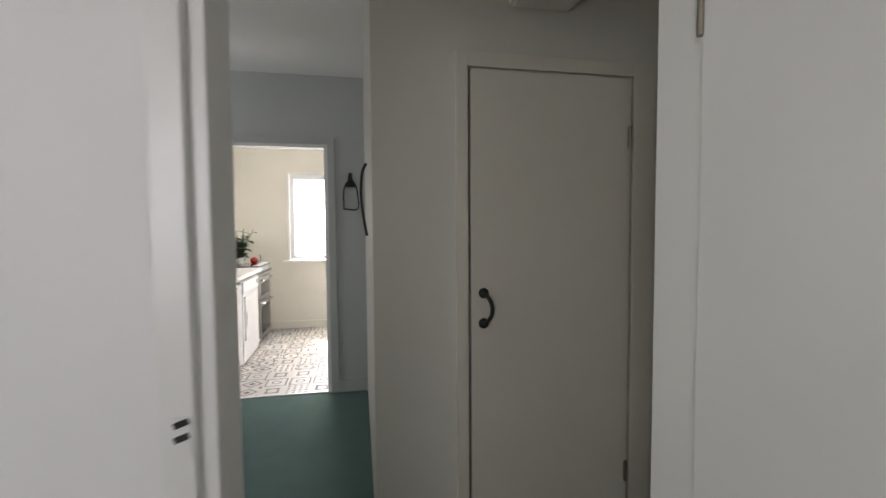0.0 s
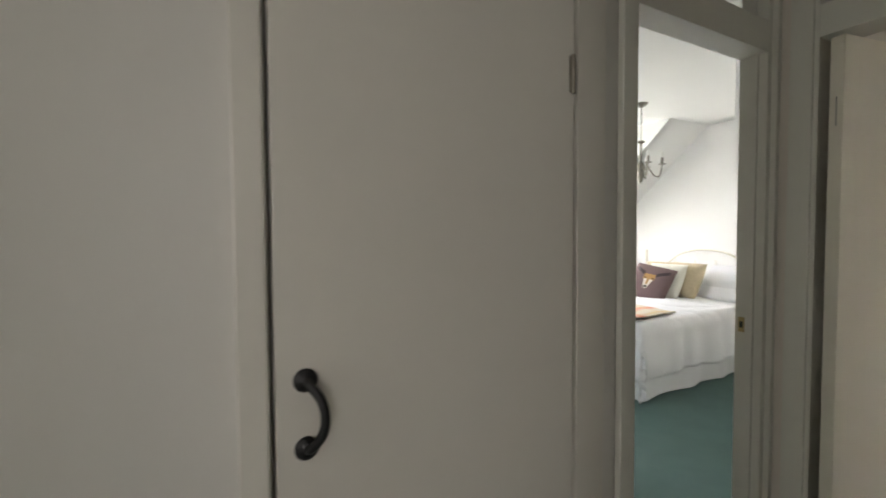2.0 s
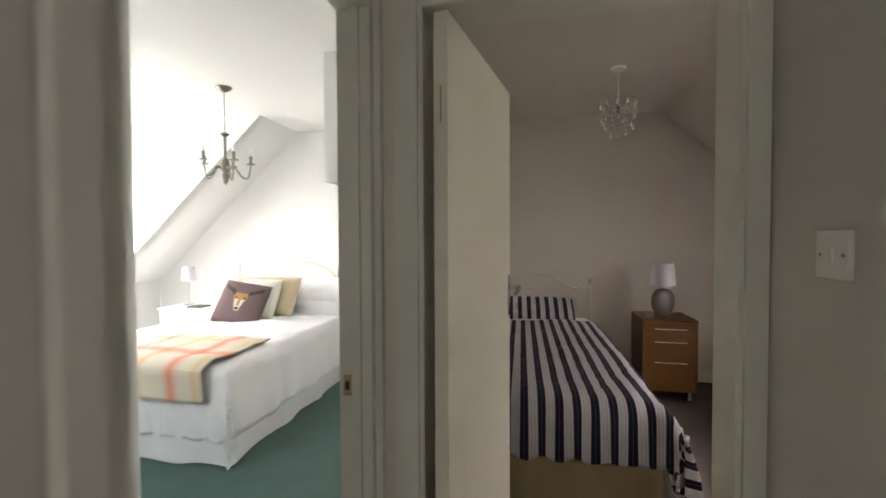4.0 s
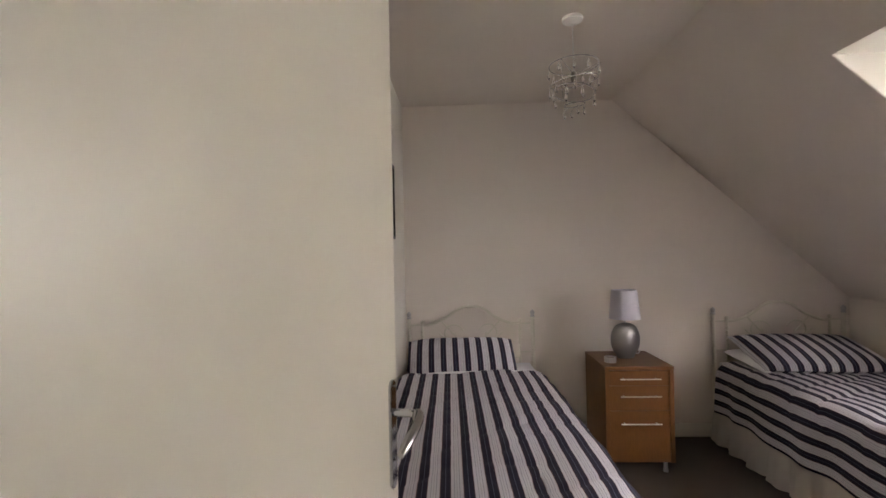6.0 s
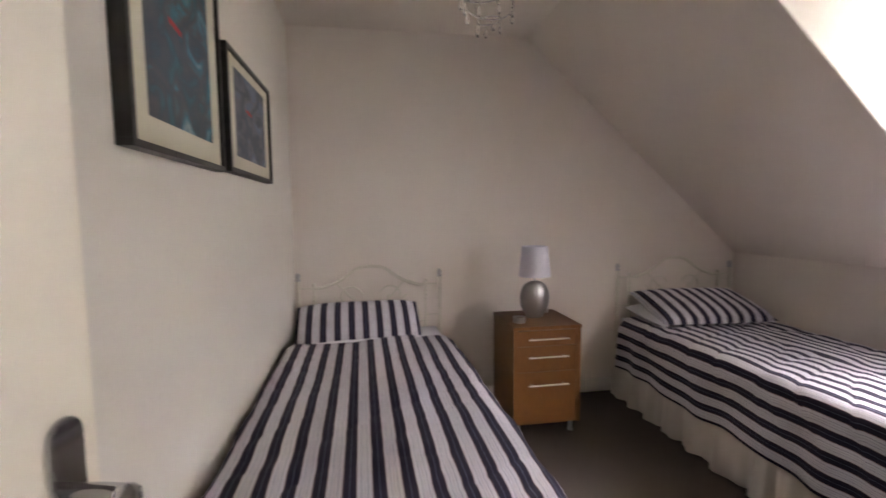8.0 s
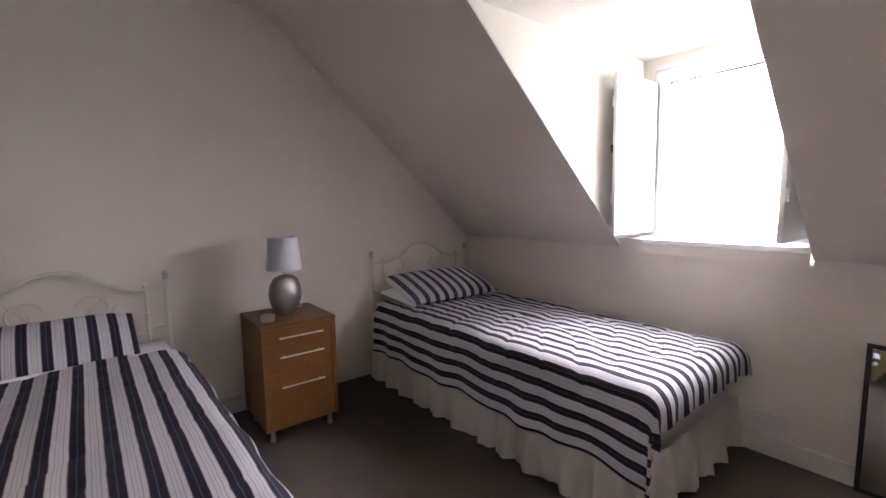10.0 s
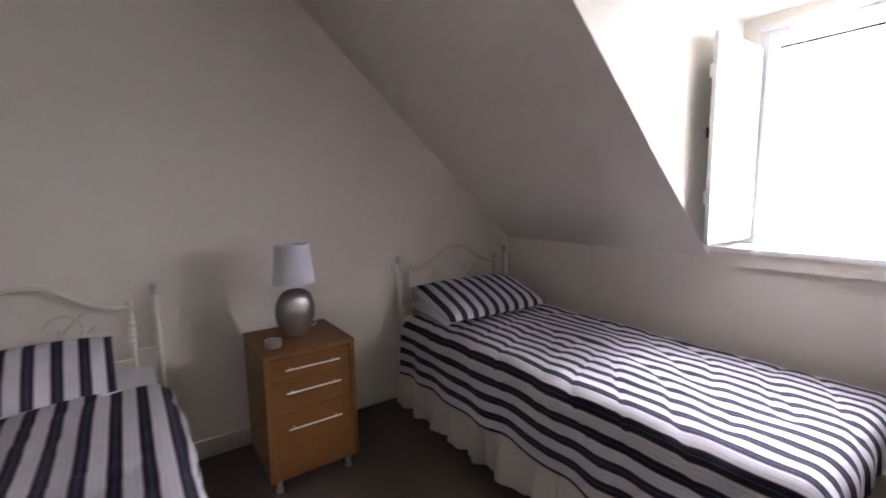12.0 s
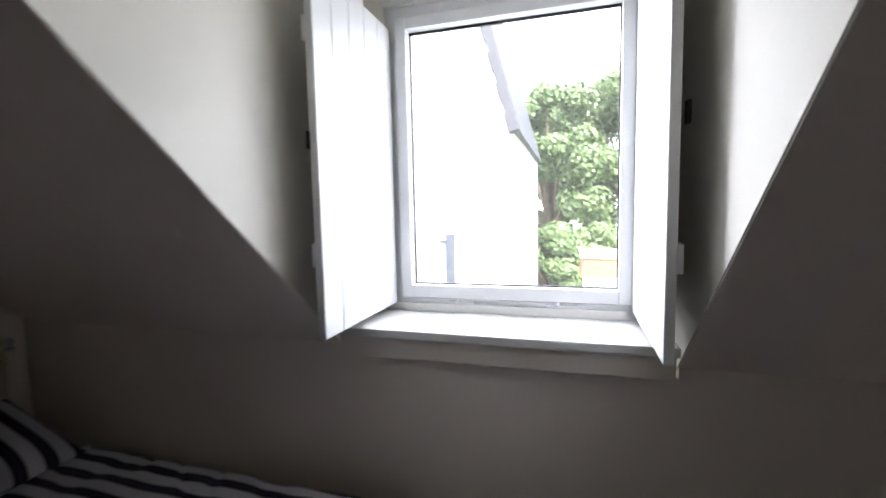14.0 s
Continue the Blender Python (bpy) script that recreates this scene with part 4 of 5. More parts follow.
picture(6.02, 6.66, 1.515, 1.965, painting("street_print", (rgb(0.10, 0.14, 0.20), rgb(0.08, 0.10, 0.13), rgb(0.16, 0.17, 0.20), rgb(0.12, 0.18, 0.26), rgb(0.25, 0.28, 0.32))), "smaller black-framed print in blue-greys with a cream mount")

# ---- crystal pendant ----
pen = thing("crystal_pendant", "chrome ring pendant light with hanging crystal drops", "ceiling light", (6.15, 1.075, 0))
part("ceiling_rose", lathe(bmesh.new(), [(0, 2.57), (0.05, 2.57), (0.05, 2.555), (0.02, 2.545), (0, 2.54)], steps=28), PLASTIC, pen, smooth=True)
part("flex", tube(bmesh.new(), [(0, 0, 2.545), (0, 0, 2.29)], 0.003), PLASTIC, pen, smooth=True)
part("lamp_holder", lathe(bmesh.new(), [(0, 2.30), (0.014, 2.30), (0.016, 2.27), (0.012, 2.25), (0, 2.25)], steps=16), STEEL_DARK, pen, smooth=True)
rings = ((0.118, 2.335, 0.0), (0.115, 2.255, 0.16), (0.10, 2.20, -0.18), (0.05, 2.14, 0.12))
drops = bmesh.new()
rnd = random.Random(9)
for r, z, tilt in rings:
    pts = [(r * math.cos(a), r * math.sin(a), z + tilt * r * math.cos(a + 1)) for a in [2 * math.pi * k / 36 for k in range(37)]]
    part("ring", tube(bmesh.new(), pts, 0.0028, 8), CHROME, pen, smooth=True)
    for k in range(int(r * 80)):
        a = 2 * math.pi * k / int(r * 80) + rnd.random() * 0.2
        zz = z + tilt * r * math.cos(a + 1) - 0.012
        ln = 0.042 + 0.016 * rnd.random()
        lathe(drops, [(0, zz), (0.004, zz - 0.006), (0.0095, zz - ln * 0.7), (0, zz - ln)], r * math.cos(a), r * math.sin(a), 6)
tagged(part("crystal", drops, CRYSTAL, pen, "clear faceted glass drops"), kind="stuff")
for a in (0.3, 2.4, 4.5):
    part("hanger", tube(bmesh.new(), [(0, 0, 2.29), (0.125 * math.cos(a), 0.125 * math.sin(a), 2.335), (0.10 * math.cos(a), 0.10 * math.sin(a), 2.20)], 0.0015, 6), CHROME, pen, smooth=True)

# ---- dormer window ----
win = thing("window_dormer", "white plastic casement window in the dormer", "window", (5.362, -1.52, 0), 0, "", "structure")
part("window_frame", box_mesh((-0.427, -0.388, -0.035, 0.035, 1.10, 2.14), (0.388, 0.427, -0.035, 0.035, 1.10, 2.14), (-0.388, 0.388, -0.035, 0.035, 1.10, 1.135), (-0.388, 0.388, -0.035, 0.035, 2.105, 2.14), bevel=0.003), PVC, win, "white plastic outer frame")
sash = part("sash", box_mesh((-0.384, -0.343, -0.02, 0.05, 1.14, 2.10), (0.345, 0.384, -0.02, 0.05, 1.14, 2.10), (-0.343, 0.345, -0.02, 0.05, 1.14, 1.183), (-0.343, 0.345, -0.02, 0.05, 2.06, 2.10), bevel=0.004), PVC, win, "white plastic opening sash")
part("gasket", box_mesh((-0.345, -0.339, 0.0, 0.012, 1.183, 2.06), (0.341, 0.347, 0.0, 0.012, 1.183, 2.06), (-0.339, 0.341, 0.0, 0.012, 1.181, 1.187), (-0.339, 0.341, 0.0, 0.012, 2.052, 2.060)), RUBBER, sash, "black rubber gasket")
pane = part("pane", box_mesh((-0.342, 0.343, 0.002, 0.008, 1.185, 2.057)), VEILED_GLASS, sash, "clear window glass")
pane.visible_shadow = False
for x, z in ((0.17, 1.125), (-0.17, 1.125), (0.05, 2.122), (-0.02, 2.122)):
    big = z < 2
    c = part("catch", box_mesh((x - (0.05 if big else 0.02), x + (0.05 if big else 0.02), 0.036, 0.046, z - 0.006, z + 0.006), bevel=0.002), PVC, win, "white plastic window catch")
    part("knob", lathe(bmesh.new(), [(0, z + 0.018), (0.009, z + 0.015), (0.011, z + 0.004), (0, z)], x + 0.01, 0.045, 14), PVC, c, smooth=True)
structure("trim_dormer_sill", box_mesh((CHEEK_R + 0.002, CHEEK_L - 0.002, -1.49, -1.215, 1.062, 1.09), bevel=0.006), GLOSS_WHITE, "white painted window sill", "trim")
structure("trim_dormer_apron", box_mesh((4.905, 5.86, -1.2445, -1.226, 1.0, 1.061), bevel=0.002), WALL_ROOM, "painted apron board under the sill", "trim")
structure("trim_dormer_inner", box_mesh((4.938, 5.786, -1.482, -1.47, 1.091, 1.12), (4.938, 5.786, -1.482, -1.465, 2.14, 2.17), bevel=0.002), GLOSS_WHITE, "white painted beads around the window", "trim")


def shutter(x, side, label):
    s = thing("window_shutter", label, "shutter", (x, -1.468, 1.108), 0, "window shutters")
    edges = (0.0, 0.10, 0.195, 0.29, 0.385, 0.478)
    for a, b in zip(edges, edges[1:]):
        part("board", box_mesh((-0.011, 0.011, a + 0.0015, b - 0.0015, 0.012, 0.955), bevel=0.0045), SHUTTER, s)
    k = part("batten", box_mesh((-side * 0.018 - 0.006, -side * 0.018 + 0.006, 0.01, 0.47, 0.2, 0.26), bevel=0.001), SHUTTER, s, "white cross batten")
    part("batten", box_mesh((-side * 0.018 - 0.006, -side * 0.018 + 0.006, 0.01, 0.47, 0.76, 0.82), bevel=0.001), SHUTTER, s, "white cross batten")
    c = part("catch", box_mesh((-side * 0.028 - 0.004, -side * 0.028 + 0.004, 0.44, 0.462, 0.50, 0.545), bevel=0.002), BLACK_IRON, s, "small black shutter catch")
    return s


shutter(5.775, -1, "white tongue-and-groove window shutter folded open")
s2 = shutter(4.970, 1, "white tongue-and-groove window shutter folded open")

# vent and framed mirror on the low wall
vent = thing("wall_vent", "small painted rectangular vent low on the wall", "vent", (5.035, -1.2445, 0.114))
part("cover", box_mesh((-0.085, 0.085, 0, 0.014, 0, 0.098), bevel=0.002), PLASTIC, vent)
for k in range(5):
    part("slat", box_mesh((-0.075, 0.075, 0.0145, 0.018, 0.014 + k * 0.016, 0.021 + k * 0.016)), PLASTIC, vent)
MIRROR = material("mirror_silver", (0.8, 0.82, 0.8), 0.03, 1.0, vary=0.0)
mir = thing("leaning_mirror", "thin black-framed mirror standing against the low wall", "mirror", (4.43, -1.20, 0), 0)
mir.rotation_euler = (radians(3), 0, 0)
for b in ((-0.26, 0.26, -0.02, 0, 0, 0.02), (-0.26, 0.26, -0.02, 0, 0.66, 0.68), (-0.26, -0.24, -0.02, 0, 0.02, 0.66), (0.24, 0.26, -0.02, 0, 0.02, 0.66)):
    part("frame_rail", box_mesh(b, bevel=0.001), FRAME_BLACK, mir)
part("mirror_glass", box_mesh((-0.24, 0.24, -0.016, -0.006, 0.02, 0.66)), MIRROR, mir, "silvered mirror glass")


# ---- double bedroom ----
def plaid():
    m = material("plaid_wool", (0.6, 0.5, 0.4), 0.95, bump=0.5, bump_scale=500)
    g = Nodes(m)
    uv = g.put("ShaderNodeUVMap")
    sep = g.put("ShaderNodeSeparateXYZ", Vector=uv.outputs["UV"])
    col = g.mix(0.0, rgb(0.70, 0.63, 0.50), rgb(0, 0, 0))
    for axis, at, half, c, f in (("X", 0.22, 0.045, rgb(0.75, 0.16, 0.08), 0.75), ("X", 0.46, 0.03, rgb(0.68, 0.45, 0.14), 0.7), ("X", 0.05, 0.03, rgb(0.68, 0.45, 0.14), 0.6), ("Y", 0.12, 0.022, rgb(0.68, 0.45, 0.14), 0.6),
                                 ("Y", 0.43, 0.05, rgb(0.75, 0.16, 0.08), 0.7), ("X", 0.72, 0.035, rgb(0.75, 0.16, 0.08), 0.6), ("X", 1.22, 0.04, rgb(0.75, 0.16, 0.08), 0.7)):
        d = g.math("ABSOLUTE", g.math("SUBTRACT", sep.outputs[axis], at))
        band = g.math("SUBTRACT", 1.0, g.math("SMOOTH_MIN", g.math("DIVIDE", d, half * 1.4), 1.0, 0.3))
        band.node.use_clamp = True
        col = g.mix(g.math("MULTIPLY", band, f), col, c)
    g.feed(g.nt.nodes["Principled BSDF"].inputs["Base Color"], col)
    return m


db = thing("double_bed", "double bed with white duvet and a floor-length white valance", "bed", (7.20, 4.20, 0))
part("mattress", box_mesh((-2.08, 0.0, -0.72, 0.72, 0.10, 0.545), bevel=0.05), WHITE_LINEN, db, smooth=True)
skirt("valance", db, WHITE_LINEN, [(-2.11, 0.76), (-2.11, -0.77), (0.0, -0.75)][::-1], 0.40, 0.012, 0.55, 0.007, 2, "white floor-length valance")
d = duvet(db, WHITE_LINEN, 2.05, 1.50, 0.60, 0.38, 0.38, 0.42, 21.0, label="white duvet")
d.location = (-0.02, 0, 0)
arch = part("headboard", tube(bmesh.new(), curve([(0.06, -0.74, 0.75), (0.06, -0.55, 0.86), (0.06, -0.3, 1.06), (0.06, 0.0, 1.12), (0.06, 0.3, 1.06), (0.06, 0.55, 0.86), (0.06, 0.74, 0.75)], 8), 0.011, 8), CREAM_METAL, db, "white painted metal headboard", smooth=True)
for y in (-0.76, 0.76):
    part("post", tube(bmesh.new(), [(0.06, y, 0), (0.06, y, 1.10)], 0.016, 10), CREAM_METAL, arch, smooth=True)
for y in (-0.36, -0.12, 0.12, 0.36):
    part("bar", tube(bmesh.new(), [(0.06, y, 0.55), (0.06, y, 1.0)], 0.006, 8), CREAM_METAL, arch, smooth=True)

throw_w, throw_l = 1.76, 0.80


def throw_place(s, t):
    dy = -0.66 + t * throw_w + 0.03 * s * (1 - t) + 0.012 * math.sin(s * 11)
    x = -1.53 - s * throw_l + 0.05 * t
    oy, zy = bend(abs(dy), 0.69, 0.08)
    oy = math.copysign(oy + 0.06 * min(1.0, zy / 0.05), dy)
    ox, zx = bend(-x - 0.02, 2.03, 0.07)
    p = Vector((-ox - 0.05 * min(1.0, zx / 0.05), oy, 0.645 - math.hypot(zx, zy)))
    p.z += 0.012 * noise.noise(Vector((x * 5, dy * 4, 31))) + 0.006 * noise.noise(Vector((x * 14, dy * 12, 5)))
    return p


throw = sheet("throw", None, plaid(), 34, 60, throw_place, lambda s, t: (t * throw_w, s * throw_l), 0.012)
throw.matrix_basis = pose(7.20, 4.20, 0)
tagged(throw, "cream, orange and red checked wool throw on the white bed", "throw blanket")


def fox_cloth():
    """Brown knitted cushion front with a plain pale and tan animal face shape."""
    m = material("brown_knit", (0.16, 0.105, 0.105), 0.95, bump=0.6, bump_scale=300)
    g = Nodes(m)
    uv = g.put("ShaderNodeUVMap")
    sep = g.put("ShaderNodeSeparateXYZ", Vector=uv.outputs["UV"])
    u = g.math("ABSOLUTE", g.math("SUBTRACT", sep.outputs["X"], 0.22))
    v = sep.outputs["Y"]
    col = g.mix(0.0, rgb(0.16, 0.105, 0.105), rgb(0, 0, 0))
    # pale muzzle, tan brow, dark nose and eyes, dark ears and antlers
    wide = g.math("ADD", 0.022, g.math("MULTIPLY", g.math("SUBTRACT", v, 0.12), 0.28))
    face = g.math("MULTIPLY", g.math("LESS_THAN", u, wide), g.math("MULTIPLY", g.math("LESS_THAN", v, 0.25), g.math("GREATER_THAN", v, 0.115)))
    col = g.mix(face, col, rgb(0.62, 0.56, 0.48))
    top = g.math("MULTIPLY", g.math("LESS_THAN", u, 0.062), g.math("LESS_THAN", g.math("ABSOLUTE", g.math("SUBTRACT", v, 0.255)), 0.032))
    col = g.mix(top, col, rgb(0.40, 0.22, 0.08))
    bridge = g.math("MULTIPLY", g.math("LESS_THAN", u, 0.014), g.math("LESS_THAN", g.math("ABSOLUTE", g.math("SUBTRACT", v, 0.20)), 0.04))
    col = g.mix(bridge, col, rgb(0.36, 0.22, 0.10))
    nose = g.math("MULTIPLY", g.math("LESS_THAN", u, 0.018), g.math("LESS_THAN", g.math("ABSOLUTE", g.math("SUBTRACT", v, 0.135)), 0.012))
    col = g.mix(nose, col, rgb(0.02, 0.015, 0.015))
    eye = g.math("MULTIPLY", g.math("LESS_THAN", g.math("ABSOLUTE", g.math("SUBTRACT", u, 0.042)), 0.009), g.math("LESS_THAN", g.math("ABSOLUTE", g.math("SUBTRACT", v, 0.238)), 0.008))
    col = g.mix(eye, col, rgb(0.02, 0.015, 0.015))
    ear = g.math("LESS_THAN", g.math("ABSOLUTE", g.math("SUBTRACT", g.math("SUBTRACT", v, 0.25), g.math("MULTIPLY", u, 0.55))), 0.020)
    ear = g.math("MULTIPLY", ear, g.math("MULTIPLY", g.math("GREATER_THAN", u, 0.06), g.math("LESS_THAN", u, 0.18)))
    col = g.mix(g.math("MULTIPLY", ear, 0.8), col, rgb(0.04, 0.03, 0.035))
    g.feed(g.nt.nodes["Principled BSDF"].inputs["Base Color"], col)
    return m


BEIGE = material("beige_woven_cushion", (0.52, 0.43, 0.29), 0.95, vary=0.15, scale=30, bump=0.7, bump_scale=200)
FRILL = material("cream_frilled_cushion", (0.70, 0.68, 0.60), 0.95, vary=0.05, bump=0.5, bump_scale=200)
for mat, x, y, z, size, tilt, turn, seed, label in (
        (WHITE_LINEN, 7.0, 4.70, 0.72, 0.62, -35, 4, 1, "white pillow at the head of the double bed"),
        (WHITE_LINEN, 7.00, 3.84, 0.71, 0.64, -30, -6, 2, "white pillow at the head of the double bed"),
        (WHITE_LINEN, 7.05, 3.80, 0.80, 0.60, -45, -4, 12, "white pillow leaning on the metal headboard"),
        (BEIGE, 6.74, 4.14, 0.80, 0.42, -62, -6, 3, "beige woven cushion leaning on a white pillow"),
        (BEIGE, 6.82, 4.46, 0.79, 0.42, -62, 8, 4, "beige woven cushion leaning on a white pillow"),
        (FRILL, 6.60, 4.27, 0.79, 0.42, -60, 2, 5, "cream cushion with a frilled edge behind a brown one")):
    p = pillow("pillow" if size > 0.5 else "cushion", None, mat, size, 0.42, 0.15, seed)
    p.matrix_basis = pose(x, y, z, 0, tilt, turn)
    tagged(p, label, "pillow" if size > 0.5 else "cushion", "cushions on the double bed" if size < 0.5 else "pillows on the double bed")
fox = pillow("cushion", None, fox_cloth(), 0.44, 0.42, 0.13, 7)
fox.matrix_basis = pose(6.42, 4.31, 0.775, 0, -58, 14) @ Matrix.Rotation(radians(-11), 4, "Z")
fox.data.uv_layers[0].name = "UVMap"
tagged(fox, "dark brown knitted cushion with a pale animal face shape", "cushion", "cushions on the double bed")

ns = thing("bedside_cabinet", "white bedside cabinet beside the double bed", "bedside cabinet", (6.95, 5.32, 0))
part("body", box_mesh((-0.2, 0.2, -0.22, 0.22, 0.0, 0.625), bevel=0.004), GLOSS_WHITE, ns)
part("top", box_mesh((-0.215, 0.2, -0.235, 0.235, 0.626, 0.645), bevel=0.004), GLOSS_WHITE, ns)
part("drawer", box_mesh((-0.212, -0.201, -0.2, 0.2, 0.42, 0.60), bevel=0.003), GLOSS_WHITE, ns)
tl = thing("table_lamp", "slim metal table lamp with a white shade on the white cabinet", "lamp", (7.0, 5.40, 0.646))
part("base", lathe(bmesh.new(), [(0, 0), (0.06, 0), (0.06, 0.012), (0, 0.014)]), STEEL, tl, smooth=True)
part("stem", tube(bmesh.new(), [(0, 0, 0.01), (0, 0, 0.32)], 0.006), STEEL, tl, smooth=True)
part("shade", lathe(bmesh.new(), [(0.075, 0.27), (0.06, 0.42), (0.059, 0.42), (0.074, 0.27), (0.075, 0.27)], steps=32), SHADE, tl, "white tapered shade", smooth=True)
bk = tagged(part("book", box_mesh((6.80, 6.98, 5.10, 5.26, 0.646, 0.658), bevel=0.001), FRAME_BLACK), "thin dark book on the white cabinet", "book")

ch = thing("chandelier", "five-arm antique metal chandelier with candle bulbs", "ceiling light", (5.90, 4.05, 0))
ANTIQUE = material("antique_pewter", (0.22, 0.20, 0.17), 0.35, 1.0, vary=0.2, scale=30)
part("ceiling_rose", lathe(bmesh.new(), [(0, 2.57), (0.06, 2.57), (0.055, 2.555), (0.015, 2.53), (0, 2.53)]), ANTIQUE, ch, smooth=True)
part("stem", tube(bmesh.new(), [(0, 0, 2.54), (0, 0, 1.90)], 0.0045), ANTIQUE, ch, smooth=True)
part("hub", lathe(bmesh.new(), [(0, 2.22), (0.02, 2.215), (0.035, 2.20), (0.012, 2.18), (0.010, 2.02), (0.03, 1.99), (0.035, 1.94), (0.02, 1.90), (0.03, 1.87), (0.02, 1.83), (0, 1.80)], steps=20), ANTIQUE, ch, smooth=True)
for k in range(5):
    a = 2 * math.pi * k / 5 + 0.35
    ca, sa = math.cos(a), math.sin(a)
    arm = part("arm", tube(bmesh.new(), curve([(0.03 * ca, 0.03 * sa, 1.93), (0.07 * ca, 0.07 * sa, 1.94), (0.12 * ca, 0.12 * sa, 1.87), (0.165 * ca, 0.165 * sa, 1.87), (0.185 * ca, 0.185 * sa, 1.97)], 8), 0.006), ANTIQUE, ch, smooth=True)
    part("drip_pan", lathe(bmesh.new(), [(0, 1.965), (0.035, 1.975), (0.036, 1.98), (0, 1.978)], 0.185 * ca, 0.185 * sa, 18), ANTIQUE, arm, smooth=True)
    part("candle", lathe(bmesh.new(), [(0, 1.975), (0.012, 1.975), (0.012, 2.04), (0, 2.04)], 0.185 * ca, 0.185 * sa, 14), ANTIQUE, arm, smooth=True)
    part("bulb", lathe(bmesh.new(), [(0, 2.041), (0.009, 2.045), (0.014, 2.062), (0.007, 2.085), (0, 2.097)], 0.185 * ca, 0.185 * sa, 14), PLASTIC, arm, "frosted candle bulb", smooth=True)

tr = thing("trolley_leg_stand", "black metal stand leg on a castor beyond the bed", "stand", (5.19, 2.72, 0))
part("leg", tube(bmesh.new(), curve([(0, 0, 0.05), (-0.03, 0.0, 0.10), (-0.02, 0.0, 0.30), (0.06, 0.0, 0.33), (0.4, 0.0, 0.33)], 8), 0.012), BLACK_IRON, tr, smooth=True)
w = part("castor", lathe(bmesh.new(), [(0, -0.012), (0.03, -0.012), (0.032, 0), (0.03, 0.012), (0, 0.012)], steps=20), RUBBER, tr, smooth=True)
w.matrix_basis = pose(0, 0, 0.034, 90, 0, 0)

# ---- kitchen ----
fz = thing("undercounter_fridge", "white undercounter fridge below the worktop", "fridge", (0.215, 4.17, 0))
part("body", box_mesh((0, 0.46, 0.0, 0.61, 0.03, 0.815), bevel=0.004), ENAMEL, fz)
dd = part("door", box_mesh((0.463, 0.500, 0.003, 0.607, 0.05, 0.815), bevel=0.010), ENAMEL, fz)
part("handle", box_mesh((0.501, 0.516, 0.10, 0.55, 0.765, 0.785), bevel=0.008), ENAMEL, dd)
part("plinth", box_mesh((0.0, 0.44, 0.01, 0.60, 0.0, 0.029)), RUBBER, fz, "black recessed plinth")
dw = thing("tumble_dryer", "white tumble dryer below the worktop", "tumble dryer", (0.215, 4.80, 0))
part("body", box_mesh((0, 0.49, 0.0, 0.66, 0.02, 0.832), bevel=0.006), ENAMEL, dw)
part("control_panel", box_mesh((0.491, 0.51, 0.01, 0.65, 0.71, 0.828), bevel=0.008), ENAMEL, dw)
part("door", box_mesh((0.491, 0.512, 0.07, 0.58, 0.24, 0.68), bevel=0.010), ENAMEL, dw)
part("front_panel", box_mesh((0.491, 0.498, 0.01, 0.65, 0.04, 0.70), bevel=0.002), ENAMEL, dw)
part("door_pull", box_mesh((0.513, 0.519, 0.09, 0.11, 0.38, 0.52), bevel=0.003), STEEL, dw, "grey door grip")
kn = part("dial", lathe(bmesh.new(), [(0, 0), (0.028, 0), (0.024, 0.02), (0, 0.02)], steps=24), ENAMEL, dw, smooth=True)
kn.matrix_basis = pose(0.51, 0.56, 0.78, 0, 90, 0)
part("foot", box_mesh((0.05, 0.45, 0.05, 0.60, 0.0, 0.019)), RUBBER, dw)
WORKTOP = material("pale_laminate_worktop", (0.68, 0.67, 0.65), 0.35, vary=0.03, scale=20)
wt = thing("worktop", "pale laminate worktop over the white appliances", "worktop", (0.205, 4.08, 0))
part("slab", box_mesh((0.0, 0.555, 0.0, 1.42, 0.875, 0.913), bevel=0.005), WORKTOP, wt)
part("upstand", box_mesh((0.0, 0.018, 0.0, 1.42, 0.914, 0.95), bevel=0.002), WORKTOP, wt)
part("end_panel", box_mesh((0.0, 0.5, 0.0, 0.018, 0.0, 0.874)), ENAMEL, wt)
ck = thing("double_oven_cooker", "freestanding stainless steel double oven cooker", "cooker", (0.215, 5.56, 0))
part("body", box_mesh((0.0, 0.46, 0.0, 0.60, 0.03, 0.905), bevel=0.004), STEEL, ck, "brushed grey cooker body")
part("hob", box_mesh((0.0, 0.50, 0.0, 0.60, 0.906, 0.92), bevel=0.004), OVEN_GLASS, ck, "black glass hob")
part("hob_trim", box_mesh((0.42, 0.505, 0.0, 0.60, 0.921, 0.924)), ENAMEL, ck, "pale hob edge")
part("control_panel", box_mesh((0.461, 0.50, 0.0, 0.60, 0.80, 0.905), bevel=0.004), STEEL, ck)
for k in range(6):
    n_ = part("dial", lathe(bmesh.new(), [(0, 0), (0.018, 0), (0.015, 0.022), (0, 0.022)], steps=18), CHROME, ck, smooth=True)
    n_.matrix_basis = pose(0.501, 0.06 + k * 0.096, 0.845, 0, 90, 0)
